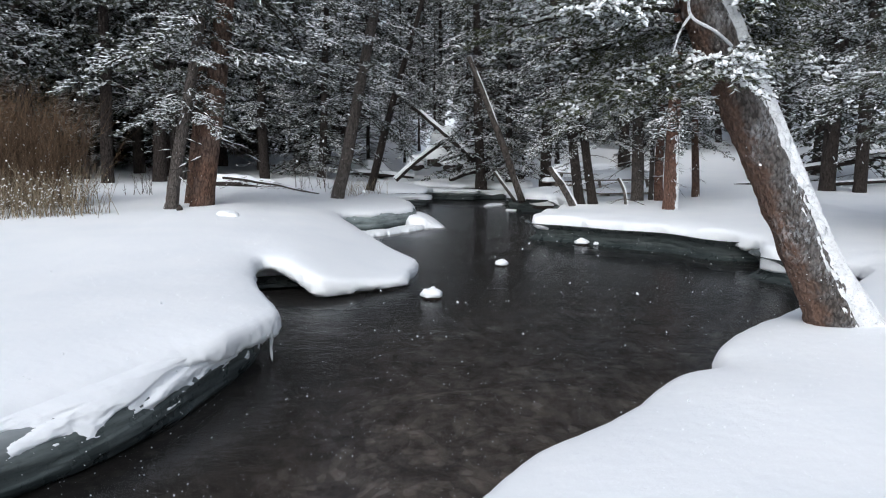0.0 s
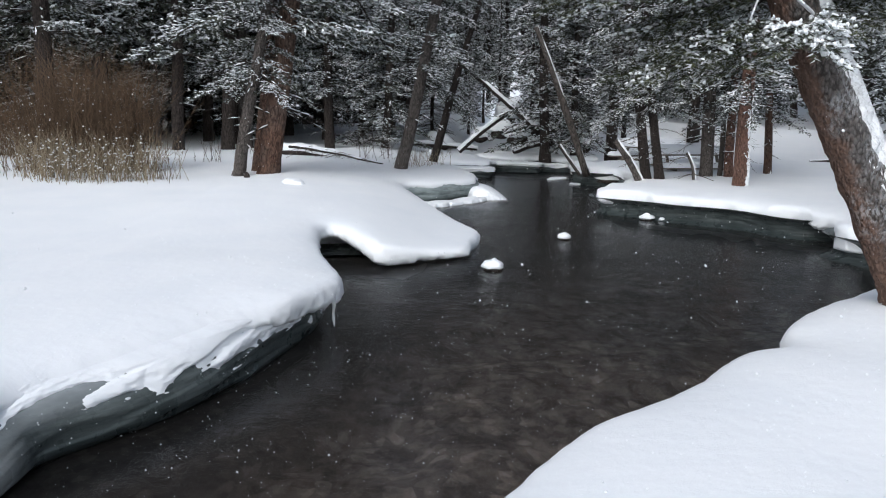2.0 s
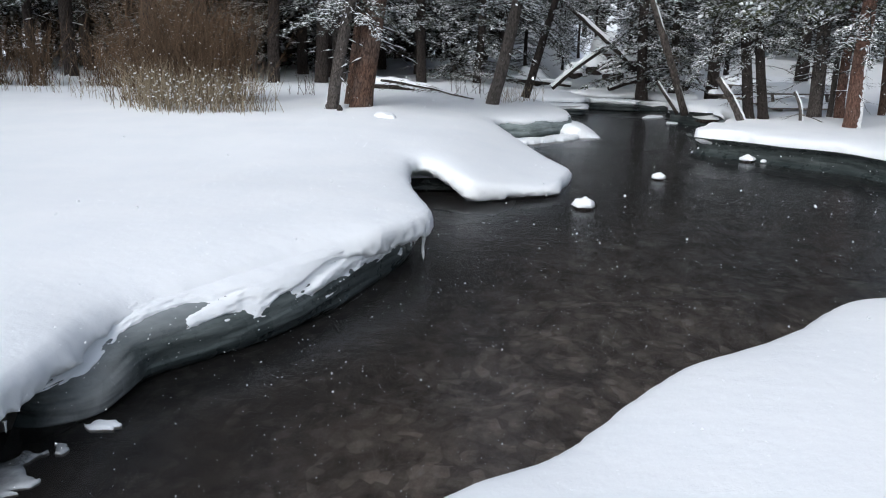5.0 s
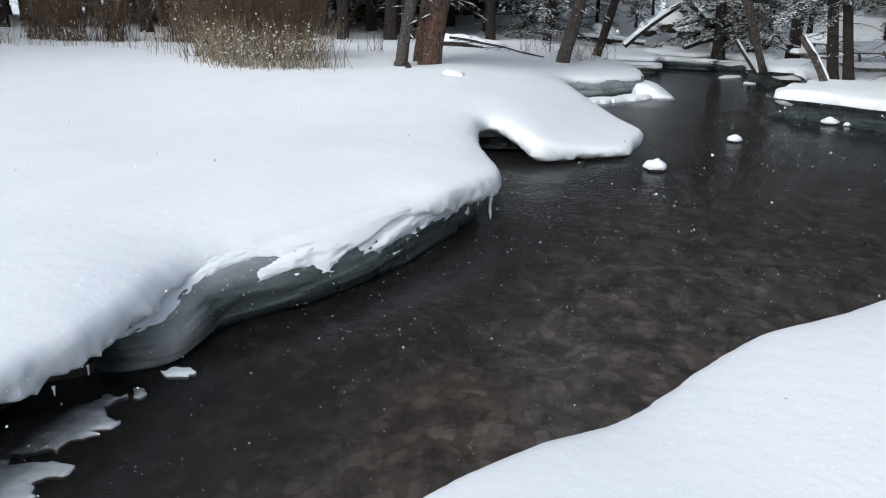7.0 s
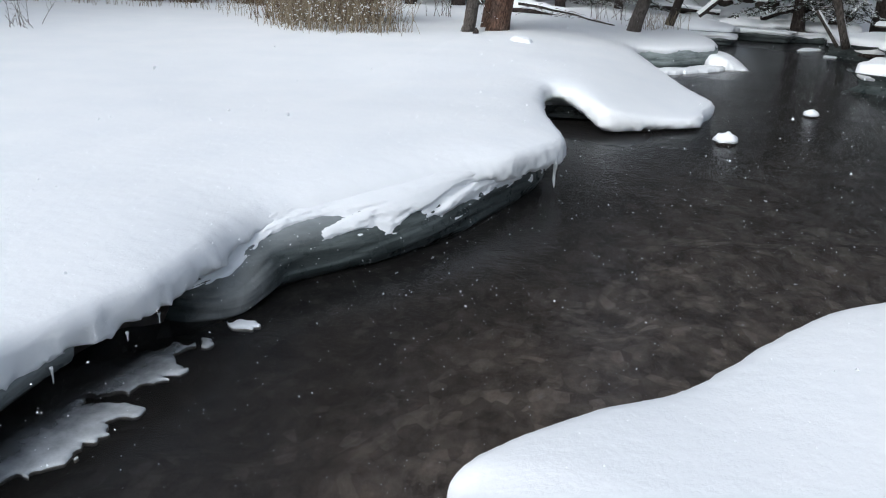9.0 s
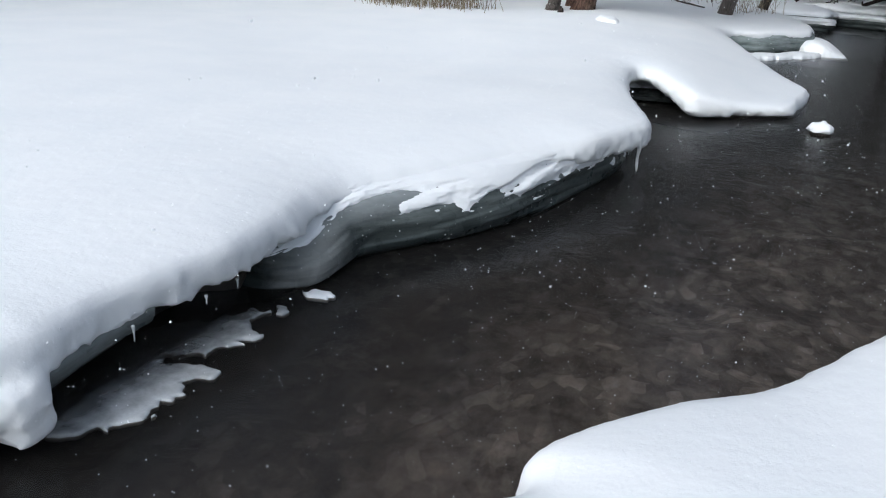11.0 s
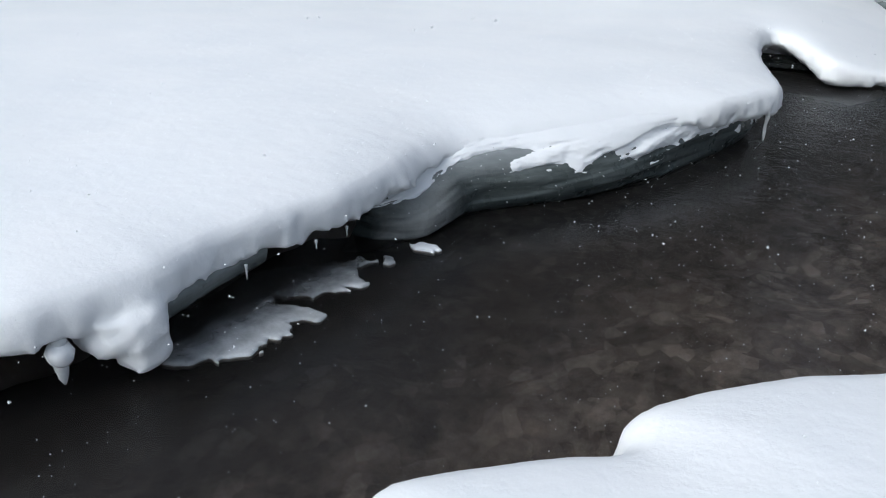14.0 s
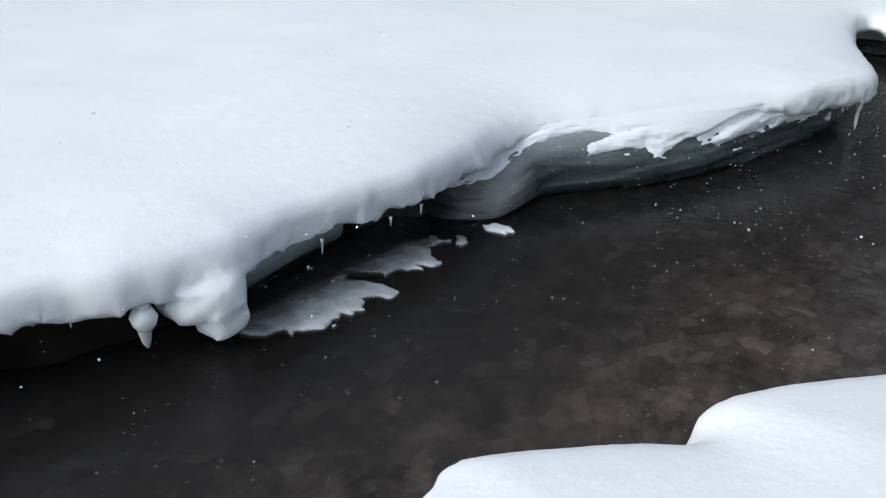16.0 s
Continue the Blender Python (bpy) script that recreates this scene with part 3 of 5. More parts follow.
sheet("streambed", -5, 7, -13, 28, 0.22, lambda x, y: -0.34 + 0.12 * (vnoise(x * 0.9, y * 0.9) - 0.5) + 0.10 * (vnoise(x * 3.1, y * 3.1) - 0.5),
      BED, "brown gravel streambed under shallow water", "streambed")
sheet("water", -5, 7, -13, 28, 0.2, lambda x, y: 0.012 * (vnoise(x * 2, y * 2.6) - 0.5), WATER, "dark clear creek water with small ripples", "water")


# ---- conifers ----
def unit(v):
    return v / (np.linalg.norm(v, axis=-1, keepdims=True) + 1e-9)


def twigs_of(rng, p0, azimuth, length, rise, droop, count):
    """Points along drooping branches, and the side twigs that they carry."""
    n = len(p0)
    out = np.stack([np.cos(azimuth), np.sin(azimuth), np.zeros(n)], 1)
    across = np.stack([-out[:, 1], out[:, 0], np.zeros(n)], 1)
    at = lambda s: p0[:, None] + out[:, None] * (length[:, None] * s)[..., None] + \
        np.array([0, 0, 1.0]) * (length[:, None] * (rise[:, None] * s - droop[:, None] * s * s))[..., None]
    spine = at(np.linspace(0, 1, 4)[None] * np.ones((n, 1)))
    s = np.clip(np.linspace(0.16, 1.0, count)[None] + rng.normal(0, 0.03, (n, count)), 0.08, 1.0)
    base = at(s)
    side = np.where(np.arange(count) % 2, 1.0, -1.0)[None] * np.ones((n, 1))
    turn = rng.uniform(0.35, 1.15, (n, count)) * side
    turn[:, -1] *= 0.2
    way = out[:, None] * np.cos(turn)[..., None] + across[:, None] * np.sin(turn)[..., None]
    way[..., 2] += rng.uniform(-0.55, 0.05, (n, count))
    size = (0.16 + 0.30 * length[:, None] * (1.02 - s) ** 0.8) * rng.uniform(0.65, 1.25, (n, count))
    return spine, base.reshape(-1, 3), unit(way.reshape(-1, 3)), size.reshape(-1)


def needle_faces(rng, base, way, size, steps, long, wide, flat=False):
    """Small pointed sprays on both sides of each twig and at its tip."""
    n = len(base)
    side = unit(np.cross(way, np.array([0, 0, 1.0])))
    up = np.cross(side, way)
    s = np.linspace(0.12, 1.0, steps)[None, :, None]
    c = base[:, None] + way[:, None] * s * size[:, None, None]
    out = []
    for sign in (-1, 1):
        reach = long * rng.uniform(0.7, 1.3, (n, steps, 1)) * (1.15 - 0.5 * s)
        tip = c + (sign * side[:, None] * rng.uniform(0.5, 1.0, (n, steps, 1)) + way[:, None] * rng.uniform(0.4, 0.9, (n, steps, 1))
                   + up[:, None] * (rng.uniform(-0.25, 0.15, (n, steps, 1)) if flat else rng.uniform(-0.6, 0.5, (n, steps, 1)))) * reach
        half = way[:, None] * wide * 0.5 * rng.uniform(0.5, 1.5, (n, steps, 1)) + up[:, None] * rng.uniform(-0.5, 0.5, (n, steps, 1)) * wide * (0.3 if flat else 1.0)
        out.append(np.stack([c - half, c + half, tip], 2))
    return np.concatenate(out, 1).reshape(-1, 3, 3)


def snow_lumps(rng, centre, along, half, wide, high, sides=5, plain=False):
    """Uneven little cushions of snow, flat beneath. plain: a few faces only, for trees far off."""
    n = len(centre)
    across = unit(np.cross(along, np.array([0, 0, 1.0])))
    level = unit(np.cross(np.array([0, 0, 1.0]), across))
    ang = np.arange(sides) * 2 * np.pi / sides
    jit = rng.uniform(0.65, 1.3, (n, sides, 1))
    ring = centre[:, None] + jit * (along[:, None] * np.cos(ang)[None, :, None] * half[:, None, None]
                                    + across[:, None] * np.sin(ang)[None, :, None] * wide[:, None, None])
    ring[..., 2] += rng.uniform(-0.2, 0.3, (n, sides)) * high[:, None]
    mid = centre[:, None] + (ring - centre[:, None]) * rng.uniform(0.45, 0.8, (n, sides, 1))
    mid[..., 2] += high[:, None] * rng.uniform(0.55, 1.0, (n, sides))
    top = centre.copy()
    top[:, 2] += high * rng.uniform(0.9, 1.2, n)
    low = centre.copy()
    low[:, 2] -= 0.25 * high
    v = np.concatenate([ring, mid, top[:, None], low[:, None]], 1)
    f = []
    if plain:
        v = np.concatenate([ring, top[:, None]], 1)
        f = np.array([(k, (k + 1) % sides, sides) for k in range(sides)])
        return v.reshape(-1, 3), (f[None] + (np.arange(n) * (sides + 1))[:, None, None]).reshape(-1, 3)
    for k in range(sides):
        m = (k + 1) % sides
        f += [(k, m, sides + m), (k, sides + m, sides + k), (sides + k, sides + m, 2 * sides), (m, k, 2 * sides + 1)]
    f = (np.array(f)[None] + (np.arange(n) * (2 * sides + 2))[:, None, None]).reshape(-1, 3)
    return v.reshape(-1, 3), f


def spines(rng, spine, thick):
    """Thin three-sided limbs."""
    n, k, _ = spine.shape
    t = unit(np.gradient(spine, axis=1))
    u = unit(np.cross(t, np.array([0, 0, 1.0])))
    w = np.cross(u, t)
    r = (np.asarray(thick)[:, None] * np.linspace(1, 0.25, k)[None])[..., None]
    ring = np.stack([spine + r * (np.cos(a) * u + np.sin(a) * w) for a in (0.5, 2.6, 4.7)], 2)
    i, j, s = np.meshgrid(np.arange(n), np.arange(k - 1), np.arange(3), indexing="ij")
    a = (i * k + j) * 3 + s
    b = (i * k + j) * 3 + (s + 1) % 3
    return ring.reshape(-1, 3), np.stack([a, b, b + 3, a + 3], -1).reshape(-1, 4)


def conifer(name, seed, height, girth, bare, reach, low, high, twigs, steps, long, wide, bark, label, snowy=0.7, bend=0.0, dead=8, split=7.5, plain=False):
    """A spruce or fir: trunk, bare and leafy limbs, sprays of needles and the snow that lies on them."""
    rng = np.random.RandomState(seed)
    tree = thing(name, (0, 0, 0), label, "tree", "conifers of the forest")
    hs = np.array([-0.5, 0.0, 0.12, 0.35, 0.8, 1.6, 3, 5, 7.5, height * 0.62, height * 0.8, height])
    sway = lambda z: bend * np.clip(z, 0, None) ** 1.4 * 0.05
    pts = np.stack([sway(hs) + 0.03 * np.sin(hs * 0.9 + seed), 0.03 * np.cos(hs * 0.7 + seed), hs], 1)
    flare = np.array([1.3, 1.24, 1.15, 1.07, 1.02, 1.0])
    rad = girth / 2 * np.concatenate([flare, 1 - 0.93 * np.clip((hs[6:] - 1.6) / (height - 1.6), 0, 1)])
    v, f = tube(pts, rad, 12, 0.12, seed)
    mesh_object("trunk", v, f, bark, tree)
    limb, crown, load = Soup(), Soup(), Soup()
    if dead:
        z = rng.uniform(bare * 0.35, bare * 1.25, dead)
        p0 = np.stack([sway(z), 0 * z, z], 1)
        sp, tb, tw, ts = twigs_of(rng, p0, rng.uniform(0, 6.28, dead), rng.uniform(0.5, 1.4, dead), rng.uniform(-0.2, 0.15, dead), rng.uniform(0.1, 0.5, dead), 6)
        limb.add(*spines(rng, sp, np.full(dead, 0.014)))
        limb.add(*spines(rng, tb[:, None] + tw[:, None] * (np.linspace(0, 1, 3)[None] * ts[:, None] * 1.2)[..., None], np.full(len(tb), 0.006)))
        lie = sp[:, 1:3].reshape(-1, 3) + (0, 0, 0.012)
        along = unit(np.repeat(sp[:, 3] - sp[:, 0], 2, 0))
        load.add(*snow_lumps(rng, lie, along, rng.uniform(0.08, 0.2, len(lie)), np.full(len(lie), 0.018), np.full(len(lie), 0.022), 4, True))
    for count, z0, z1, nt, ns, lo, wi in ((low, bare, split, twigs, steps, long, wide), (high, split, height * 0.97, max(6, twigs // 3), max(3, steps - 2), long * 2.0, wide * 2.6)):
        z = z0 + (z1 - z0) * (np.arange(count) + rng.uniform(-0.6, 1.6, count)) / count
        p0 = np.stack([sway(z) + 0 * z, 0 * z, z], 1)
        az = np.arange(count) * 2.399 + rng.uniform(-0.5, 0.5, count)
        length = reach * np.clip(1.08 - (z / height) ** 1.1, 0.1, 1) * rng.uniform(0.6, 1.15, count)
        sp, tb, tw, ts = twigs_of(rng, p0, az, length, rng.uniform(-0.25, 0.2, count) + 0.25 * z / height, rng.uniform(0.1, 0.45, count), nt)
        limb.add(*spines(rng, sp, 0.010 + 0.008 * length))
        crown.many(needle_faces(rng, tb, tw, ts, ns, lo, wi), 3)
        # some boughs carry much snow, others have shed it
        laden = np.repeat(np.clip(rng.normal(0.68, 0.45, count), 0.03, 1.3), nt)
        keep = rng.rand(len(tb)) < snowy * laden * (0.2 + 1.2 * step(0.3, 0.65, vnoise(tb[:, 0] * 1.6 + seed, tb[:, 1] * 1.6, tb[:, 2] * 2.5)))
        n = keep.sum()
        for q in (0.3, 0.62, 0.92)[:2 if plain or z0 == split else 3]:
            at = tb[keep] + tw[keep] * (ts[keep] * np.clip(q + rng.normal(0, 0.1, n), 0.05, 1.05))[:, None]
            at = at + rng.normal(0, 0.25, (n, 3)) * (lo, lo, 0.06 * lo) + (0, 0, 0.02)
            turn = unit(tw[keep] * (1, 1, 0.6) + rng.normal(0, 0.45, (n, 3)) * (1, 1, 0.2))
            load.add(*snow_lumps(rng, at, turn, lo * rng.uniform(0.4, 1.05, n), lo * rng.uniform(0.10, 0.27, n), lo * rng.uniform(0.09, 0.24, n), 3 if plain else 4, True))
    tagged(limb.object("branchwork", BARK_DARK, tree, True, "thin dark limbs"), kind="stuff")
    leaves = tagged(crown.object("crown", NEEDLES, tree, False, "dark green needles"), kind="stuff")
    tagged(load.object("snow_load", BRANCH_SNOW, leaves, True, "fresh snow lying on the branches"), kind="stuff")
    return tree


def stand(x, y, sink=0.1):
    return float(land(x, y)) - sink


def plant(tree, x, y, scale=1.0, spin=0.0, lean=0.0, toward=0.0, bark=None, first=False, label=""):
    """A tree set into the snow, leaning by degrees to the right and toward the viewer."""
    m = pose(x, y, stand(x, y)) @ pose(0, 0, 0, toward, lean, 0) @ pose(0, 0, 0, 0, 0, spin) @ Matrix.Scale(scale, 4)
    if first:
        tree.matrix_basis = m
        ob = tree
    else:
        ob = copy_thing(tree, m)
    if bark:
        for o in ob.children:
            if o.name.startswith("trunk"):
                o.material_slots[0].link = "OBJECT"
                o.material_slots[0].material = bark
    return tagged(ob, label) if label else ob


SNOWY = "dark green spruce with snow lying on its branches"
spruce = conifer("spruce", 11, 15, 0.36, 2.2, 2.2, 52, 22, 34, 4, 0.09, 0.056, BARK_GREY, SNOWY, 1.25)
pine = conifer("tall_spruce", 12, 18, 0.36, 2.5, 2.4, 46, 22, 34, 4, 0.09, 0.056, BARK_BROWN, "tall brown-barked spruce with snowy branches above a bare stem", 1.25, 0.0, 12)
thin = conifer("slim_spruce", 13, 16, 0.34, 2.8, 1.9, 38, 20, 32, 4, 0.09, 0.056, BARK_GREY, "slim grey-barked spruce with snow on its branches", 1.3, 0.06, 12)
far_a = conifer("forest_spruce", 14, 16, 0.36, 1.0, 2.5, 50, 18, 13, 2, 0.19, 0.13, BARK_DARK, "dark forest spruce dusted with snow", 1.0, 0.0, 2, 8.0, True)
far_b = conifer("forest_spruce", 15, 14, 0.30, 0.6, 2.2, 50, 16, 13, 2, 0.19, 0.13, BARK_DARK, "dark forest spruce dusted with snow", 1.0, 0.0, 2, 8.0, True)

far_c = conifer("shaded_spruce", 17, 17, 0.32, 2.6, 2.4, 40, 20, 16, 3, 0.17, 0.11, BARK_DARK, "dark shaded spruce with a bare lower stem", 0.75, 0.0, 6, 8.0, True)
far_d = conifer("shaded_spruce", 18, 15, 0.30, 0.2, 2.2, 60, 16, 14, 3, 0.19, 0.13, BARK_DARK, "dark shaded spruce with branches down to the snow", 0.16, 0.0, 0, 8.0, True)
laden = conifer("snowy_spruce", 16, 13, 0.30, 0.35, 1.75, 84, 18, 22, 4, 0.09, 0.056, BARK_DARK, "snow-laden spruce with branches down to the ground", 1.8, 0.0, 0)
plant(laden, 1.2, 25.4, 1.0, 20, -2, 0, None, True)
plant(spruce, -7.6, 23.2, 1.0, 20, -2, 0, None, True)
plant(pine, -4.45, 14.8, 1.08, 40, 8, 0, None, True)
plant(thin, -2.5, 18.7, 0.82, 10, 12.5, 0, None, True)
plant(far_a, -13.5, 24.5, 1.0, 10, 0, 0, None, True)
plant(far_b, 13.2, 25.5, 1.0, 10, 0, 0, None, True)
plant(far_c, -9.0, 21.6, 1.0, 10, 1, 0, None, True)
plant(far_d, -10.5, 29.5, 1.0, 10, 1, 0, None, True)


def plaster(tree, radius, z0, z1, facing, width, seed):
    """Wet snow blown against one side of an upright trunk, in ragged flecks."""
    z, c = np.meshgrid(np.linspace(z0, z1, 130), np.linspace(-1.0, 1.0, 22), indexing="ij")
    mask = width - np.abs(c) + 0.9 * (vnoise(z * 5 + seed, c * 3, seed) - 0.5) + 0.9 * (vnoise(z * 16, c * 8, seed + 3) - 0.5) - 0.4 * step(z1 * 0.4, z1, z) + 0.3 * step(0.5, 0.1, z)
    r = radius * np.interp(z, [0, 0.12, 0.35, 0.8, 1.6], [1.24, 1.15, 1.07, 1.02, 1.0]) * (1 - 0.06 * np.clip(z - 1.6, 0, 9)) * 1.04 + np.clip(mask * 0.06, -0.05, 0.012)
    a = radians(facing) + c
    m = 22
    i, j = np.meshgrid(np.arange(129), np.arange(m - 1), indexing="ij")
    q = i * m + j
    mesh_object("snow_fleck", np.stack([r * np.cos(a), r * np.sin(a), z], -1).reshape(-1, 3), np.stack([q, q + 1, q + m + 1, q + m], -1).reshape(-1, 4), RIME, tree, True, "wet snow on the bark")


NAMED = [
    (laden, -2.7, 29.2, 0.45, 0, 0, 0, None), (laden, -0.75, 31.4, 0.5, 40, 0, 0, None), (laden, -0.85, 28.7, 0.28, 10, 0, 0, None), (laden, -0.3, 29.3, 0.34, 170, 0, 0, None), (laden, -1.35, 28.5, 0.26, 280, 0, 0, None), (laden, -0.95, 35.0, 0.8, 250, 0, 0, None), (laden, -1.5, 38.5, 1.0, 110, 0, 0, None), (laden, -1.6, 30.8, 0.5, 90, 0, 0, None), (laden, 0.9, 30.0, 0.45, 200, 0, 0, None), (laden, 2.9, 28.6, 0.5, 300, 0, 0, None),
    (laden, 4.3, 30.4, 0.5, 140, 0, 0, None), (far_a, 2.2, 34.5, 0.8, 230, 0, 0, None),
    (pine, 7.7, 12.4, 0.95, 15, 0, 0, BARK_GREY), (laden, 1.9, 28.0, 0.85, 200, 0, 0, None), (laden, 2.1, 25.6, 0.75, 70, 0, 0, None), (spruce, -5.2, 23.4, 0.75, 120, 0, 0, BARK_DARK), (laden, -3.7, 24.4, 0.8, 220, 3, 0, None),
    (spruce, -6.2, 27.8, 1.1, 75, 0, 0, BARK_DARK), (laden, -4.7, 26.2, 0.8, 310, 0, 0, None), (spruce, -3.4, 27.6, 0.8, 200, 2, 0, BARK_DARK),
    (far_c, -8.2, 30.0, 1.1, 305, 0, 0, BARK_DARK),
    (thin, -4.9, 14.35, 0.78, 200, 11.5, 0, BARK_GREY), (thin, -4.85, 15.4, 0.8, 120, 7.0, 0, BARK_BROWN),
    (thin, -2.05, 22.2, 0.75, 300, 16, 0, BARK_DARK), (thin, -4.3, 29, 0.95, 80, 18, 0, BARK_DARK), (thin, -5.4, 31, 1.0, 150, 14, 0, BARK_DARK),

    (pine, 4.65, 16.3, 0.68, 75, 0, 0, BARK_RED), (thin, 4.95, 18.3, 0.68, 130, -1, 0, BARK_RED), (pine, 4.45, 18.4, 0.72, 210, 0, 0, BARK_GREY),
    (thin, 4.8, 18.5, 0.42, 10, 0, 0, BARK_GREY), (thin, 6.05, 19.2, 0.62, 290, -2, 0, BARK_BROWN),
    (pine, 3.02, 17.5, 0.54, 30, -9, 0, BARK_DARK), (pine, 3.3, 17.6, 0.5, 160, -8, 0, BARK_DARK),
    (pine, 10.2, 21.2, 1.0, 60, 1, 0, BARK_DARK), (pine, 10.7, 20.6, 0.8, 190, 1, 0, BARK_DARK),
    (pine, 3.4, 26.5, 0.9, 100, 1, 0, BARK_DARK), (far_b, 2.9, 31, 1.2, 250, 0, 0, BARK_DARK), (far_a, 7.5, 33.5, 1.1, 310, 0, 0, None),
    (laden, -0.1, 32.5, 0.6, 60, 0, 0, None), (laden, 0.6, 36.0, 0.9, 150, 0, 0, None),
    (far_b, -0.8, 40, 1.25, 140, -3, 0, None), (far_a, 0.9, 44, 1.3, 40, 0, 0, None), (far_a, -0.4, 49, 1.3, 90, 0, 0, None),
    (thin, -10.4, 23.4, 0.6, 20, 0, 0, BARK_GREY), (pine, -9.9, 26.3, 0.9, 110, 0, 0, BARK_DARK),
    (pine, -11.5, 19.5, 1.1, 30, 0, 0, BARK_DARK), (pine, -7.2, 24.0, 1.0, 320, 1, 0, BARK_DARK),
]
SNOW_SIDES = {(4.65, 16.3): -35, (6.05, 19.2): -50, (-4.9, 14.35): 215}
for kind, x, y, size, spin, lean, toward, bark in NAMED:
    made = plant(kind, x, y, size, spin, lean, toward, bark)
    if (x, y) in SNOW_SIDES:
        plaster(made, 0.18, 0.05, 3.2, SNOW_SIDES[x, y] - spin, -0.2, x)
rng = np.random.RandomState(3)
spots = [(x, y) for _, x, y, *_ in NAMED] + [(-4.6, 14.7), (1.3, 25.9), (-2.5, 18.7)]
first = {far_a: False, far_b: False, far_c: False, far_d: False}
wanted = [((-34, -6.5), (22, 42), 42, 2.0), ((-9, -2.2), (41, 52), 9, 2.2), ((2.5, 7), (41, 52), 7, 2.2), ((12, 30), (22, 44), 22, 2.4), ((5, 13), (34, 50), 14, 2.4), ((-16, -7.5), (25, 34), 12, 1.6), ((-36, -15), (2, 22), 10, 2.8), ((13, 34), (2, 22), 10, 2.8),
          ((-28, 28), (-34, -14), 9, 5.0), ((-30, -6.0), (21, 40), 44, 1.4), ((-28, -7.6), (30, 44), 36, 1.5)]
for (x0, x1), (y0, y1), count, gap in wanted:
    for _ in range(count):
        for _ in range(30):
            x, y = rng.uniform(x0, x1), rng.uniform(y0, y1)
            if min((x - a) ** 2 + (y - b) ** 2 for a, b in spots) > gap * gap:
                break
        else:
            continue
        spots.append((x, y))
        kind = far_a if rng.rand() < 0.6 else far_b
        if gap == 1.5:
            kind = far_d
        elif gap == 1.4 or (x < -6 and rng.rand() < 0.6):
            kind = far_c
        plant(kind, x, y, rng.uniform(0.8, 1.2), rng.uniform(0, 360), rng.normal(0, 1.5), rng.normal(0, 1.5), None, first[kind])
        first[kind] = False


# ---- the leaning tree over the creek ----
def foliage(tree, rng, b, sp, tb, tw, ts):
    """Limbs, needle sprays and fat clumps of snow on boughs seen from nearby."""
    limb, crown, load = Soup(), Soup(), Soup()
    # each side twig carries smaller ones
    _, tb2, tw2, ts2 = twigs_of(rng, tb, np.arctan2(tw[:, 1], tw[:, 0]), ts * 1.1, tw[:, 2] + rng.uniform(-0.2, 0.5, len(tb)), rng.uniform(0.0, 0.5, len(tb)), 7)
    ts2 = np.clip(ts2, 0.06, 0.2)
    low = (tb2[:, 2] < 4.2) | (rng.rand(len(tb2)) < 0.4)
    tb2, tw2, ts2 = tb2[low], tw2[low], ts2[low]
    limb.add(*spines(rng, sp, 0.012 + 0.008 * b[:, 2]))
    limb.add(*spines(rng, tb[:, None] + tw[:, None] * (np.linspace(0, 1, 3)[None] * ts[:, None])[..., None], np.full(len(tb), 0.005)))
    crown.many(needle_faces(rng, tb2, tw2, ts2, 11, 0.055, 0.013), 3)
    heaped = np.clip((vnoise(tb2[:, 0] * 3.2, tb2[:, 1] * 3.2, tb2[:, 2] * 5) - 0.58) * 9, 0.02, 1.0)
    for q in (0.05, 0.15, 0.25, 0.35, 0.45, 0.55, 0.65, 0.75, 0.85, 0.95, 1.05):
        keep = rng.rand(len(tb2)) < heaped
        n = keep.sum()
        c = tb2[keep] + tw2[keep] * (ts2[keep] * np.clip(q + rng.normal(0, 0.06, n), 0, 1.1))[:, None] + rng.normal(0, 0.007, (n, 3)) + (0, 0, 0.008)
        turn = unit(tw2[keep] * (1, 1, 0.7) + rng.normal(0, 0.3, (n, 3)) * (1, 1, 0.3))
        load.add(*snow_lumps(rng, c, turn, rng.uniform(0.010, 0.028, n), rng.uniform(0.008, 0.018, n), rng.uniform(0.008, 0.022, n), 5))
    tagged(limb.object("branchwork", BARK_DARK, tree, True, "thin dark limbs"), kind="stuff")
    leaves = tagged(crown.object("crown", NEEDLES_NEAR, tree, False, "green needle sprays"), kind="stuff")
    tagged(load.object("snow_load", BRANCH_SNOW, leaves, True, "clumps of fresh snow on the boughs"), kind="stuff")


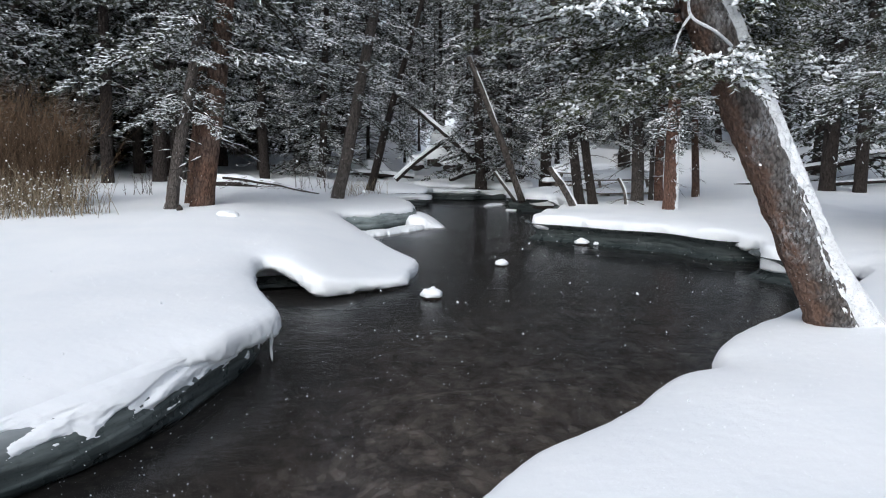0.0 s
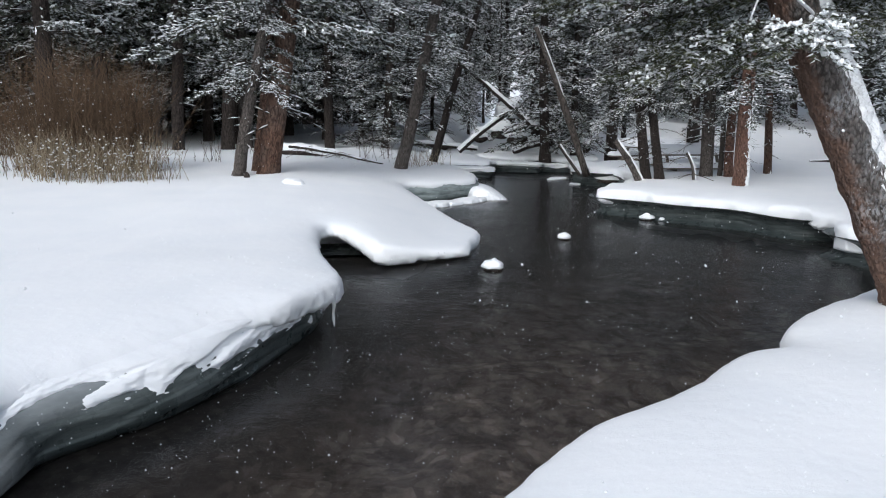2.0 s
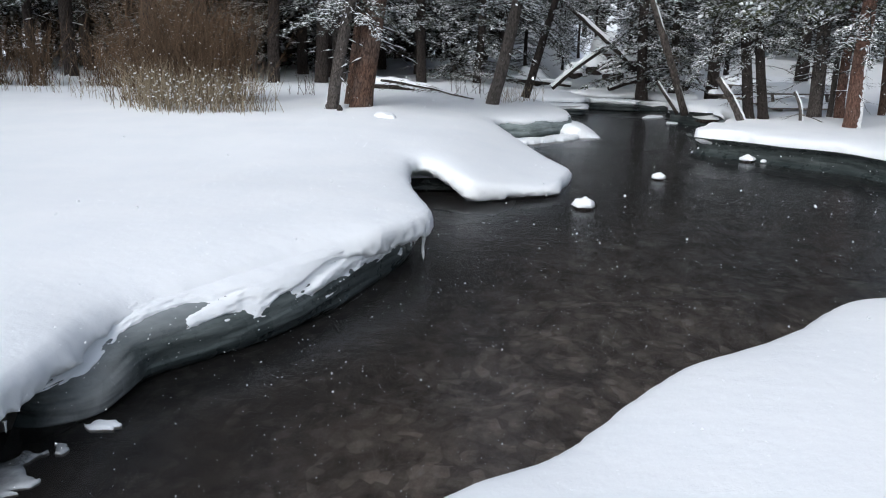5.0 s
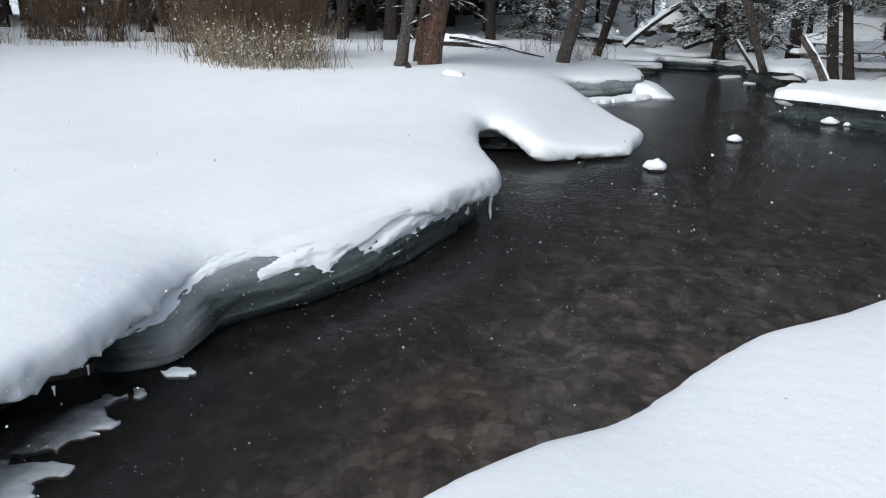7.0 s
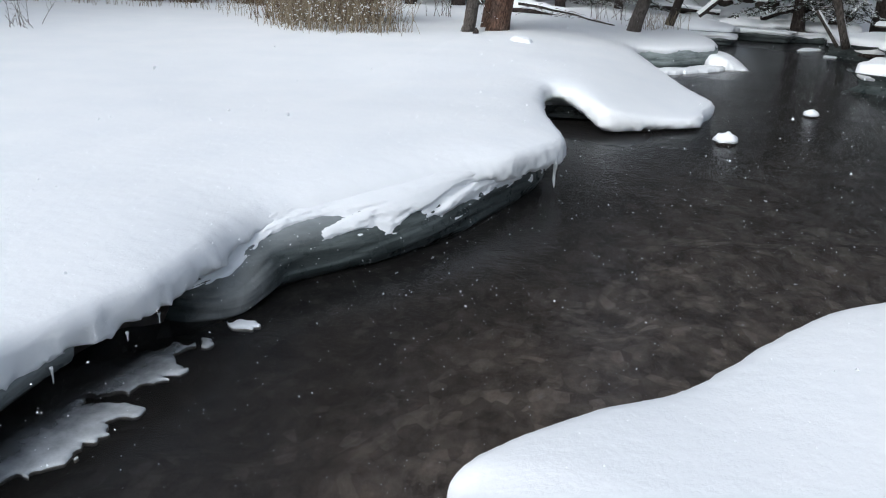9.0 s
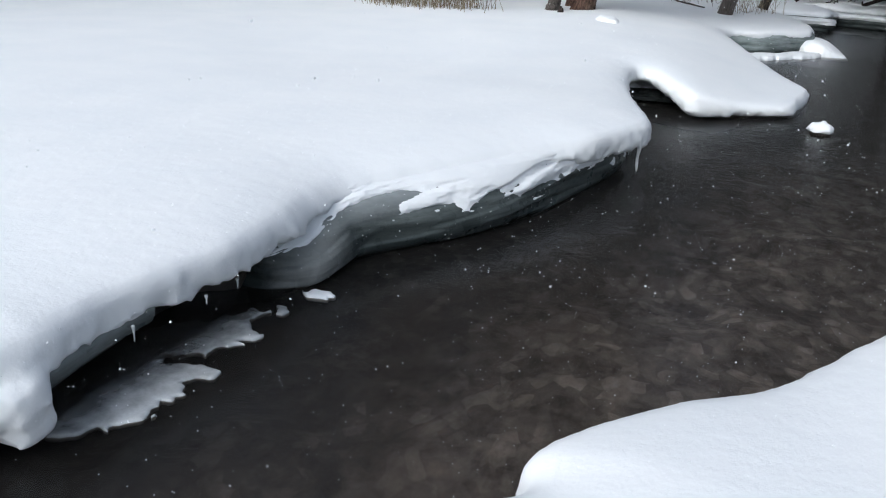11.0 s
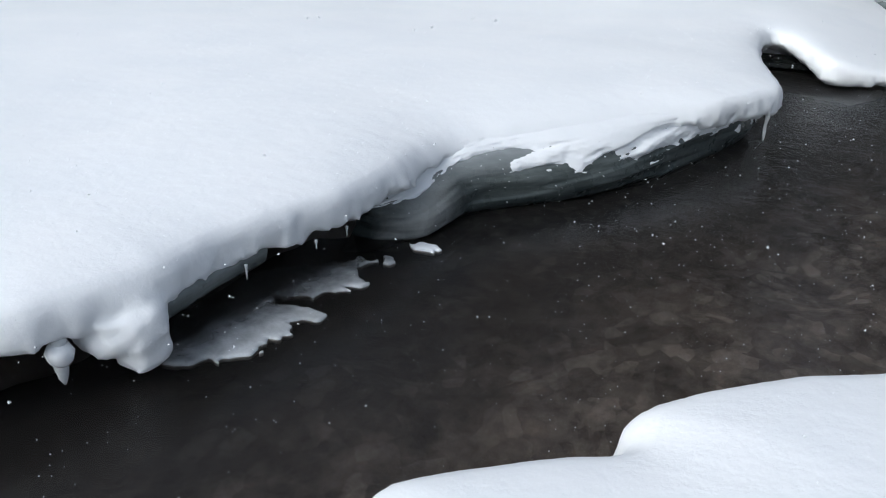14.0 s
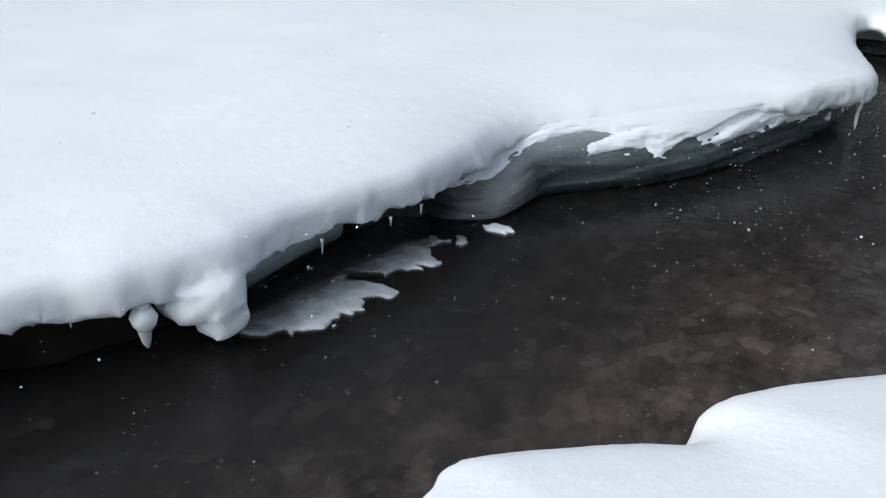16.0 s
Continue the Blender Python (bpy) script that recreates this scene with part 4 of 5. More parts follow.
def side_fir(x, y, seed):
    """A fir beside the bank whose snowy boughs hang over the snow."""
    rng = np.random.RandomState(seed)
    tree = thing("side_fir", (x, y, stand(x, y)), "green fir with fat clumps of snow on drooping boughs", "tree", "conifers of the forest")
    hs = np.array([-0.3, 0.0, 0.3, 1.0, 3.0, 6.0, 9.0, 11.0])
    v, f = tube(np.stack([0.04 * np.sin(hs), 0.03 * np.cos(hs), hs], 1), [0.2, 0.19, 0.165, 0.155, 0.13, 0.09, 0.05, 0.01], 14, 0.12, seed)
    mesh_object("trunk", v, f, BARK_GREY, tree)
    n = 34
    b = np.zeros((n, 5))
    b[:, 0] = 1.9 + 3.6 * (np.arange(n) + rng.uniform(-0.5, 1.5, n)) / n
    b[:, 1] = np.arange(n) * 137.5 + rng.uniform(-25, 25, n)
    b[:, 2] = rng.uniform(1.3, 2.3, n)
    b[:, 3], b[:, 4] = rng.uniform(0.0, 0.2, n), rng.uniform(0.2, 0.4, n)
    p0 = np.stack([0 * b[:, 0], 0 * b[:, 0], b[:, 0]], 1)
    sp, tb, tw, ts = twigs_of(rng, p0, np.radians(b[:, 1]), b[:, 2], b[:, 3], b[:, 4], 24)
    foliage(tree, rng, b, sp, tb, tw, ts)
    return tree


def leaning_tree():
    rng = np.random.RandomState(21)
    tree = thing("leaning_fir", (3.30, 6.47, 0.4), "thick leaning conifer with flaky brown bark and wet snow", "tree", "conifers of the forest")
    o = np.array([3.26, 6.47, 0.4])
    s = np.linspace(-0.25, 3.6, 40)
    curve = np.stack([-1.39 * s + 0.10 * np.clip(s - 1.2, 0, None) ** 2, -0.37 * s + 0.05 * np.clip(s - 1.2, 0, None) ** 2, 2.62 * s], 1)
    rad = np.interp(s, [-0.25, 0, 0.12, 0.4, 1.2, 3.6], [0.24, 0.212, 0.190, 0.174, 0.16, 0.06])
    rings = np.linspace(0, len(s) - 1, 260)
    at = lambda arr: np.stack([np.interp(rings, np.arange(len(arr)), arr[:, k]) for k in range(3)], 1)
    v, f = tube(at(curve), np.interp(rings, np.arange(len(rad)), rad), 84, 0.07, 3.0)
    axis = np.repeat(at(curve), 84, 0)
    ang = np.tile(np.arange(84) * 2 * np.pi / 84, 260)
    row = np.repeat(rings, 84)
    flake = vnoise(np.cos(ang) * 5 + 20, np.sin(ang) * 5 + 20, row * 1.6) + 0.7 * vnoise(np.cos(ang) * 11 + 20, np.sin(ang) * 11 + 20, row * 4.0)
    v = axis + (v - axis) * (1 + 0.16 * (np.round(flake * 5) / 5 * 0.6 + 0.4 * flake - 0.85))[:, None]
    trunk = mesh_object("trunk", v, f, BARK_FLAKY, tree)
    # snow plastered along the upper side of the trunk, with a ragged fringe
    p, t, u, w = frame_along(curve)
    fine = np.linspace(2, 33, 300)
    cols = np.linspace(-1.5, 1.5, 60)
    at = lambda arr: np.stack([np.interp(fine, np.arange(len(arr)), arr[:, k]) for k in range(3)], 1)
    pf, tf, rf = at(p), unit(at(t)), np.interp(fine, np.arange(len(rad)), rad)
    top = np.array([0.92, -0.10, 0.38])
    up = unit(top - tf * (tf @ top)[:, None])
    side = np.cross(tf, up)
    kk, cc = np.meshgrid(fine, cols, indexing="ij")
    mask = 0.56 - np.abs(cc) + 0.30 * (vnoise(kk * 2.4, cc * 4.5, 4.0) - 0.5) + 0.5 * (vnoise(kk * 5.0, cc * 12, 9.0) - 0.5) + 0.6 * (vnoise(kk * 11.0, cc * 22, 5.0) - 0.5)
    mask = mask + 0.25 * step(9, 3, kk)
    thick = np.clip(mask * 0.11, -0.04, 0.05) + 0.10 * step(5.5, 2.0, kk) * step(0.9, 0.2, np.abs(cc))
    out = (rf * 1.06)[:, None] + thick
    verts = pf[:, None] + out[..., None] * (up[:, None] * np.cos(cc)[..., None] - side[:, None] * np.sin(cc)[..., None])
    m = len(cols)
    i, j = np.meshgrid(np.arange(len(fine) - 1), np.arange(m - 1), indexing="ij")
    a = i * m + j
    mesh_object("snow_strip", verts.reshape(-1, 3), np.stack([a, a + 1, a + m + 1, a + m], -1).reshape(-1, 4), RIME, trunk, True, "wet snow plastered on the trunk")
    # (place along the trunk, azimuth, length, rise, droop)
    BOUGHS = [(0.80, 172, 1.5, 0.10, 0.25), (0.86, 200, 1.25, 0.0, 0.3), (0.93, 150, 1.2, 0.15, 0.3), (0.98, 185, 1.8, 0.15, 0.25), (1.04, 215, 1.2, 0.1, 0.3),
              (1.10, 165, 1.7, 0.2, 0.25), (1.15, 195, 1.9, 0.2, 0.3), (0.84, 250, 0.7, 0.1, 0.2), (0.95, 120, 1.0, 0.2, 0.3), (1.0, 30, 0.9, 0.1, 0.3),
              (1.06, 340, 0.8, 0.1, 0.2), (0.90, 5, 0.6, 0.1, 0.2), (1.2, 130, 1.4, 0.2, 0.3), (1.25, 210, 1.8, 0.2, 0.3), (1.3, 60, 1.3, 0.2, 0.3),
              (1.35, 180, 1.9, 0.2, 0.3), (1.4, 310, 1.3, 0.2, 0.3), (1.5, 230, 1.7, 0.2, 0.3), (1.55, 100, 1.5, 0.2, 0.3), (1.65, 20, 1.4, 0.2, 0.3),
              (1.75, 170, 1.6, 0.2, 0.3), (1.85, 270, 1.4, 0.2, 0.3), (2.0, 60, 1.3, 0.2, 0.3), (2.15, 200, 1.3, 0.2, 0.3), (2.3, 330, 1.2, 0.2, 0.3),
              (2.5, 110, 1.1, 0.2, 0.3), (2.7, 240, 0.9, 0.2, 0.3), (2.9, 10, 0.8, 0.2, 0.3), (3.1, 150, 0.6, 0.3, 0.3), (3.3, 280, 0.5, 0.3, 0.3), (3.45, 40, 0.4, 0.4, 0.2)]
    b = np.array(BOUGHS)
    p0 = np.stack([np.interp(b[:, 0], s, curve[:, k]) for k in range(3)], 1)
    b[:, 2] *= np.where(b[:, 0] < 1.4, 0.85, 1.0)
    sp, tb, tw, ts = twigs_of(rng, p0, np.radians(b[:, 1]), b[:, 2], b[:, 3], b[:, 4], 26)
    foliage(tree, rng, b, sp, tb, tw, ts)
    # bare pale branch with a fork
    fork = Soup()
    fork.add(*tube(rounded([(-1.16, -0.45, 2.30), (-1.38, -0.66, 2.40), (-1.575, -0.72, 2.50), (-1.585, -0.72, 2.70), (-1.55, -0.72, 2.95)], 5, False), np.linspace(0.013, 0.010, 21) * np.random.RandomState(2).uniform(0.8, 1.25, 21), 8))
    fork.add(*tube(rounded([(-1.575, -0.72, 2.50), (-1.64, -0.72, 2.40), (-1.69, -0.72, 2.24)], 5, False), np.linspace(0.011, 0.006, 11), 8))
    fork.object("dead_branch", RIME, tree, True, "bare forked branch coated in snow")
    return tree


leaning_tree()
side_fir(7.1, 10.6, 61)


# ---- river ice under the banks ----
def ice_wall(name, foot, profile, label, seed=0.0, gap=0.04, rough=0.05, material=None):
    """Layered bank ice swept along a plan line. profile: (outward, height) from the snow down to the water."""
    line = rounded(foot, 12, False)
    run = np.concatenate([[0], np.cumsum(np.linalg.norm(np.diff(line, axis=0), axis=1))])
    s = np.arange(0, run[-1], gap)
    px, py = np.interp(s, run, line[:, 0]), np.interp(s, run, line[:, 1])
    tx, ty = np.gradient(px), np.gradient(py)
    ln = np.hypot(tx, ty)
    nx, ny = ty / ln, -tx / ln
    prof = rounded(profile, 9, False)
    k = np.linspace(0, 1, len(prof))
    ss, kk = np.meshgrid(s, k, indexing="ij")
    out = prof[None, :, 0] + rough * 2 * (vnoise(ss * 1.4 + seed, kk * 2.2, seed) - 0.5) + rough * 0.6 * (vnoise(ss * 3.0 + seed, kk * 13, 3 + seed) - 0.5)
    z = prof[None, :, 1] + 0.04 * (vnoise(ss * 1.1, kk * 0 + 2.0, seed) - 0.5) + 0.0 * kk
    n, m = ss.shape
    i, j = np.meshgrid(np.arange(n - 1), np.arange(m - 1), indexing="ij")
    a = i * m + j
    quads = np.stack([a, a + m, a + m + 1, a + 1], -1).reshape(-1, 4)
    place = lambda o: np.stack([px[:, None] + nx[:, None] * o, py[:, None] + ny[:, None] * o, z], -1).reshape(-1, 3)
    ob = tagged(mesh_object(name, place(out), quads, material or ICE), label, "river ice", kind="structure")
    return ob


UNDER = [(-0.30, 0.34), (-0.16, 0.25), (-0.12, 0.16), (-0.13, 0.08), (-0.2, 0.02), (-0.35, -0.06)]


def rolled_ice(crest, foot, profile, label, gap=0.016):
    """River ice lofted from a crest line under the snow to a foot line at the water, bulging between them, with wet snow slid over it."""
    def even(line):
        c = rounded(line, 12, False)
        run = np.concatenate([[0], np.cumsum(np.linalg.norm(np.diff(c, axis=0), axis=1))])
        s = np.linspace(0, run[-1], count)
        return np.stack([np.interp(s, run, c[:, k]) for k in (0, 1)], 1)
    count = int(4.6 / gap)
    top, low = even(crest), even(foot)
    prof = rounded(profile, 10, False)
    s, k = np.linspace(0, 4.6, count), np.linspace(0, 1, len(prof))
    ss, kk = np.meshgrid(s, k, indexing="ij")
    t = np.gradient(low, axis=0)
    t /= np.linalg.norm(t, axis=1)[:, None]
    nor = np.stack([t[:, 1], -t[:, 0]], 1)
    plan = top[:, None] + (low - top)[:, None] * prof[None, :, 0, None]
    # the near end sinks away under the snow
    z = prof[None, :, 1] * np.where(prof[None, :, 1] > 0, 0.5 + 0.5 * step(0.02, 0.24, ss / 4.6), 1.0)
    # swells, wavy layers and thin ledges
    body = step(0.05, 0.3, kk)
    swell = body * (0.05 * (vnoise(ss * 1.6, kk * 2.0, 1.0) - 0.5) + 0.030 * (vnoise(ss * 1.3 + kk * 2, kk * 9 - ss * 0.5, 3.0) - 0.5) + 0.006 * (vnoise(ss * 2.5, kk * 24 - ss * 1.2, 7.0) - 0.5))
    ledge = vnoise(ss * 0.9, kk * 7 + ss * 0.35, 5.0)
    swell = swell + body * 0.018 * step(0.50, 0.56, ledge)
    n, m = ss.shape
    i, j = np.meshgrid(np.arange(n - 1), np.arange(m - 1), indexing="ij")
    a = i * m + j
    quads = np.stack([a, a + m, a + m + 1, a + 1], -1).reshape(-1, 4)
    def place(o, lift=0.0):
        xy = plan + nor[:, None] * o[..., None]
        return np.concatenate([xy, (z + lift)[..., None]], -1).reshape(-1, 3)
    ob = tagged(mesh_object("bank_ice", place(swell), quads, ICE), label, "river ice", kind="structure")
    # snow that slid down the face in slanting tongues
    along = ss / 4.6
    tilt = kk + 0.16 * (ss - 2.3)
    reach = 0.26 + 0.32 * step(0.16, 0.5, along) - 0.06 * step(0.8, 0.95, along)
    mask = reach - kk + 0.22 * (vnoise(ss * 1.7, tilt * 3.2, 2.0) - 0.5) * step(0.15, 0.4, along) + 0.20 * (vnoise(ss * 4.2 + 3, tilt * 11, 8.0) - 0.5) + 0.10 * (vnoise(ss * 14, tilt * 30, 4.0) - 0.5) + 0.06 * (vnoise(ss * 34, kk * 60, 9.0) - 0.5)
    cut = vnoise(ss * 1.5 + 9, tilt * 13 + 4, 6.0)
    mask = mask - 0.18 * step(0.60, 0.74, cut) * step(0.22, 0.34, kk)
    lift = np.clip(mask * 0.14, -0.04, 0.032) + 0.010 * (vnoise(ss * 9, kk * 14, 6.0) - 0.5)
    mesh_object("snow_patch", place(swell + lift, 0.3 * np.clip(lift, 0, 1)), quads, SNOW, ob, True, "wet snow slid over the ice")
    return ob


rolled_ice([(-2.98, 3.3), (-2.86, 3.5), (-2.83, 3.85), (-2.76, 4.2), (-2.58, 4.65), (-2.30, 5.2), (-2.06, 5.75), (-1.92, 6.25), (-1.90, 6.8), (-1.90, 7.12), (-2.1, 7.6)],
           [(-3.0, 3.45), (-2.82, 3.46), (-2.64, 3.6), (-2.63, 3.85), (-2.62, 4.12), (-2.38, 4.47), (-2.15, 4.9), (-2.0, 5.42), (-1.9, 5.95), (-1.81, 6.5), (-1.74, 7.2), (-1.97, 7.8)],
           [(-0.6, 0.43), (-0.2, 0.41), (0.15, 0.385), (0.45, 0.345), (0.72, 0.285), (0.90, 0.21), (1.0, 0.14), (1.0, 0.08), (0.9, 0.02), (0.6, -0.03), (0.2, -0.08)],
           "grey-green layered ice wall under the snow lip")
ice_wall("bank_ice", [(-3.3, 0.7), (-3.2, 1.4), (-3.12, 2.0), (-3.15, 2.6), (-3.2, 3.2)], UNDER, "ice painted shade-dark beneath the overhanging snow", 2.0, 0.04, 0.05, SHADED_ICE)
ice_wall("bank_ice", [(-2.0, 9.2), (-2.2, 9.9), (-1.9, 10.1), (-1.2, 10.3), (-0.6, 10.7)], [(x - 0.35, z * 0.5) for x, z in UNDER], "ice painted shade-dark in the hollow under the shelf", 9.0, 0.04, 0.05, SHADED_ICE)
ice_wall("bank_ice", [(-2.3, 16.1), (-1.99, 16.5), (-1.52, 16.82), (-1.07, 17.36), (-0.7, 17.95), (-0.74, 18.6), (-0.9, 19.1)], [(-0.3, 0.46), (-0.05, 0.42), (0.04, 0.34), (0.09, 0.22), (0.09, 0.11), (0.04, 0.0), (-0.1, -0.06)],
         "grey layered slab of bank ice", 4.0, 0.04, 0.05, SLAB_ICE)
ice_wall("bank_ice", [(-2.0, 22.7), (-1.5, 23.25), (-0.5, 23.35), (-0.45, 24.4), (-1.2, 26.2), (0.3, 25.35), (1.2, 25.5), (2.2, 24.8)], [(-0.25, 0.36), (-0.10, 0.28), (-0.06, 0.16), (-0.1, 0.05), (-0.25, -0.05)],
         "broken grey ice along the far bank", 5.0, 0.06, 0.06, DARK_ICE)
ice_wall("bank_ice", [(2.0, 15.9), (1.95, 15.7), (2.3, 15.45), (2.8, 15.0), (3.25, 14.6), (4.1, 14.05), (4.65, 13.2), (5.3, 12.9), (5.4, 12.2), (4.75, 11.6), (4.9, 10.9), (5.4, 10.2)][::-1],
         UNDER, "dark grey ice wall under the snow edge", 6.0, 0.05, 0.05, DARK_ICE)
ice_wall("bank_ice", [(1.85, 21.6), (2.5, 21.1), (2.95, 20.9), (3.1, 19.7), (2.65, 17.8)][::-1], UNDER, "dark ice under the far snow edge", 8.0, 0.06, 0.05, DARK_ICE)


def snow_pad(name, outline, height, h, label, parent=None, base=-0.06, material=None, k=0.06, ragged=0.02, slope=None):
    """A soft low cushion of snow with the given plan outline, top height and edge."""
    o = rounded(outline, 6)
    lo, hi = o.min(0) - 0.15, o.max(0) + 0.15
    xs, ys, zs = np.arange(lo[0], hi[0], h), np.arange(lo[1], hi[1], h), np.arange(base, height + 0.12, h)
    x, y = np.meshgrid(xs, ys, indexing="ij")
    d = inland(x, y, o) + 0.03 * (vnoise(x * 5, y * 5, 1.0) - 0.5) + ragged * (vnoise(x * 14, y * 14, 1.0) - 0.5) + ragged * 0.8 * (vnoise(x * 34, y * 34, 1.0) - 0.5)
    top = height - 0.35 * height * np.exp(-np.maximum(d, 0) / 0.15) + min(0.05, (0.3 if height > 0.02 else 0.9) * height) * (vnoise(x * 3, y * 3, 5.0) - 0.5)
    if slope:
        top = top - slope[2] * step(slope[0], slope[1], x)
    f = np.stack([smooth_min(top - z, d + 0.04 * (vnoise(x * 9, y * 9, z * 9) - 0.5), k) for z in zs], -1)
    f[:, :, 0] = -0.01
    v, q = surface_nets(f, np.array([lo[0], lo[1], base]), h)
    ob = mesh_object(name, v, q, material or SNOW, parent)
    if label:
        tagged(ob, label)
    return ob


for pts, hgt, slope in (([(-0.85, 17.7), (-0.6, 17.45), (-0.2, 17.42), (0.24, 17.48), (0.05, 18.0), (-0.3, 18.5), (-0.75, 18.6)], 0.30, (-0.6, 0.2, 0.27)),
                        ([(-1.78, 16.1), (-1.42, 15.9), (-1.0, 16.4), (-0.48, 17.1), (-0.45, 17.5), (-0.85, 17.35), (-1.15, 16.85), (-1.5, 16.5)], 0.11, (-0.6, 0.4, 0.05))):
    tagged(snow_pad("snow_tongue", pts, hgt, 0.035, "low tongue of snow at the water's edge", None, -0.06, None, 0.07, 0.08, slope), category="snow", kind="structure")
for pts in ([(1.15, 22.6), (1.4, 22.65), (1.75, 23.2), (1.35, 23.2)], [(1.65, 21.35), (2.0, 21.25), (2.1, 21.6), (1.75, 21.65)]):
    tagged(snow_pad("snow_float", pts, 0.045, 0.03, "small pad of snow on ice in the creek"), category="snow")


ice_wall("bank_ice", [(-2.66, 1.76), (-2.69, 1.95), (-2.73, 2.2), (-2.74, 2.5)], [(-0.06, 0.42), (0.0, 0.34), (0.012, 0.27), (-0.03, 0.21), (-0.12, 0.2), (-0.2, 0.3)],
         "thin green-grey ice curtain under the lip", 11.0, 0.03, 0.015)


def ice_block(x, y, wide, deep, high, turn, seed):
    """A broken slab of ice with a lid of snow."""
    ob = thing("ice_block", (x, y, 0), "broken grey slab of ice with a lid of snow", "ice block", "broken ice along the far bank")
    n, m = 14, 28
    th, ph = np.meshgrid(np.linspace(0.02, np.pi - 0.02, n), np.arange(m) * 2 * np.pi / m, indexing="ij")
    d = np.stack([np.sin(th) * np.cos(ph), np.sin(th) * np.sin(ph), np.cos(th)], -1)
    d = d / (np.abs(d) ** 6).sum(-1, keepdims=True) ** (1 / 6)
    i, j = np.meshgrid(np.arange(n - 1), np.arange(m), indexing="ij")
    a, b = i * m + j, i * m + (j + 1) % m
    quads = np.stack([a, a + m, b + m, b], -1).reshape(-1, 4)
    r = 1 + 0.35 * (vnoise(d[..., 0] * 2 + seed, d[..., 1] * 2 + 5, d[..., 2] * 4 + 5) - 0.5)
    body = d * r[..., None] * (wide / 2, deep / 2, high * 0.42) + (0, 0, high * 0.36)
    mesh_object("slab", body.reshape(-1, 3), quads, DARK_ICE, ob, True, "layered grey ice")
    r = 1 + 0.4 * (vnoise(d[..., 0] * 2 + seed + 9, d[..., 1] * 2 + 5, d[..., 2] * 2 + 5) - 0.5)
    lid = d * r[..., None] * (wide * 0.53, deep * 0.53, 0.075) + (0, 0, high * 0.78 + 0.03)
    mesh_object("snow_lid", lid.reshape(-1, 3), quads, SNOW, ob, True, "lid of snow")
    ob.rotation_euler = (0, 0, radians(turn))
    return ob


for k, (x, y, w, d, hgt, turn) in enumerate(((-1.05, 23.1, 1.25, 0.7, 0.24, 4), (0.25, 25.0, 1.7, 0.6, 0.28, -25), (1.5, 25.2, 1.1, 0.5, 0.22, 10), (-0.75, 24.5, 0.9, 0.6, 0.34, 60),
                                             (2.35, 24.3, 0.9, 0.5, 0.28, 30), (0.9, 26.2, 1.2, 0.8, 0.5, 15), (-1.7, 26.3, 1.3, 0.7, 0.46, -20))):
    ice_block(x, y, w, d, hgt, turn, k * 3 + 1)


# ---- stones and lumps in and beside the creek ----
def stone(x, y, wide, deep, high, seed, label, lift=0.0, cap=1.0):
    rng = np.random.RandomState(seed)
    st = thing("stone", (x, y, lift), label, "stone", "snow-capped stones in the creek")
    n, m = 13, 24
    th, ph = np.meshgrid(np.linspace(0, np.pi, n), np.arange(m) * 2 * np.pi / m, indexing="ij")
    d = np.stack([np.sin(th) * np.cos(ph), np.sin(th) * np.sin(ph), np.cos(th)], -1)
    i, j = np.meshgrid(np.arange(n - 1), np.arange(m), indexing="ij")
    a, b = i * m + j, i * m + (j + 1) % m
    quads = np.stack([a, a + m, b + m, b], -1).reshape(-1, 4)
    r = 1 + 0.5 * (vnoise(d[..., 0] * 1.6 + seed, d[..., 1] * 1.6 + 5, d[..., 2] * 1.6 + 5) - 0.5)
    mesh_object("rock", (d * r[..., None] * (wide * 0.42, deep * 0.42, high * 0.3)).reshape(-1, 3), quads, BARK_DARK, st, True, "wet dark rock")
    if cap < 0.2:
        return st
    r = 1 + 0.40 * (vnoise(d[..., 0] * 5 + seed, d[..., 1] * 5 + 9, d[..., 2] * 5 + 5) - 0.5) + 0.35 * (vnoise(d[..., 0] * 2.2 + seed, d[..., 1] * 2.2 + 15, d[..., 2] * 2 + 5) - 0.5)
    flat = np.where(d[..., 2] < 0, 0.25, 1.0)
    v = d * r[..., None] * np.stack([np.full_like(r, wide / 2), np.full_like(r, deep / 2), high * 0.68 * cap * flat], -1)
    v[..., 2] += high * 0.3
    mesh_object("snow_cap", v.reshape(-1, 3), quads, SNOW, st, True, "cap of snow")
    return st


stone(-0.14, 9.95, 0.28, 0.22, 0.15, 3, "dark stone with a round cap of snow standing in the creek")
stone(0.92, 12.45, 0.19, 0.16, 0.11, 5, "small dark stone with a snow cap in the creek")
stone(2.6, 14.85, 0.26, 0.2, 0.12, 8, "low stone with clinging snow near the undercut bank")
stone(2.85, 14.75, 0.1, 0.1, 0.07, 9, "small snowy lump near the undercut bank")
stone(-3.64, 13.4, 0.5, 0.42, 0.34, 14, "snow-covered stone poking out of the bank", 0.55, 0.6)
stone(-4.62, 14.0, 0.13, 0.12, 0.3, 15, "dark stub of rock beside the tree foot", 0.74, 0.12)


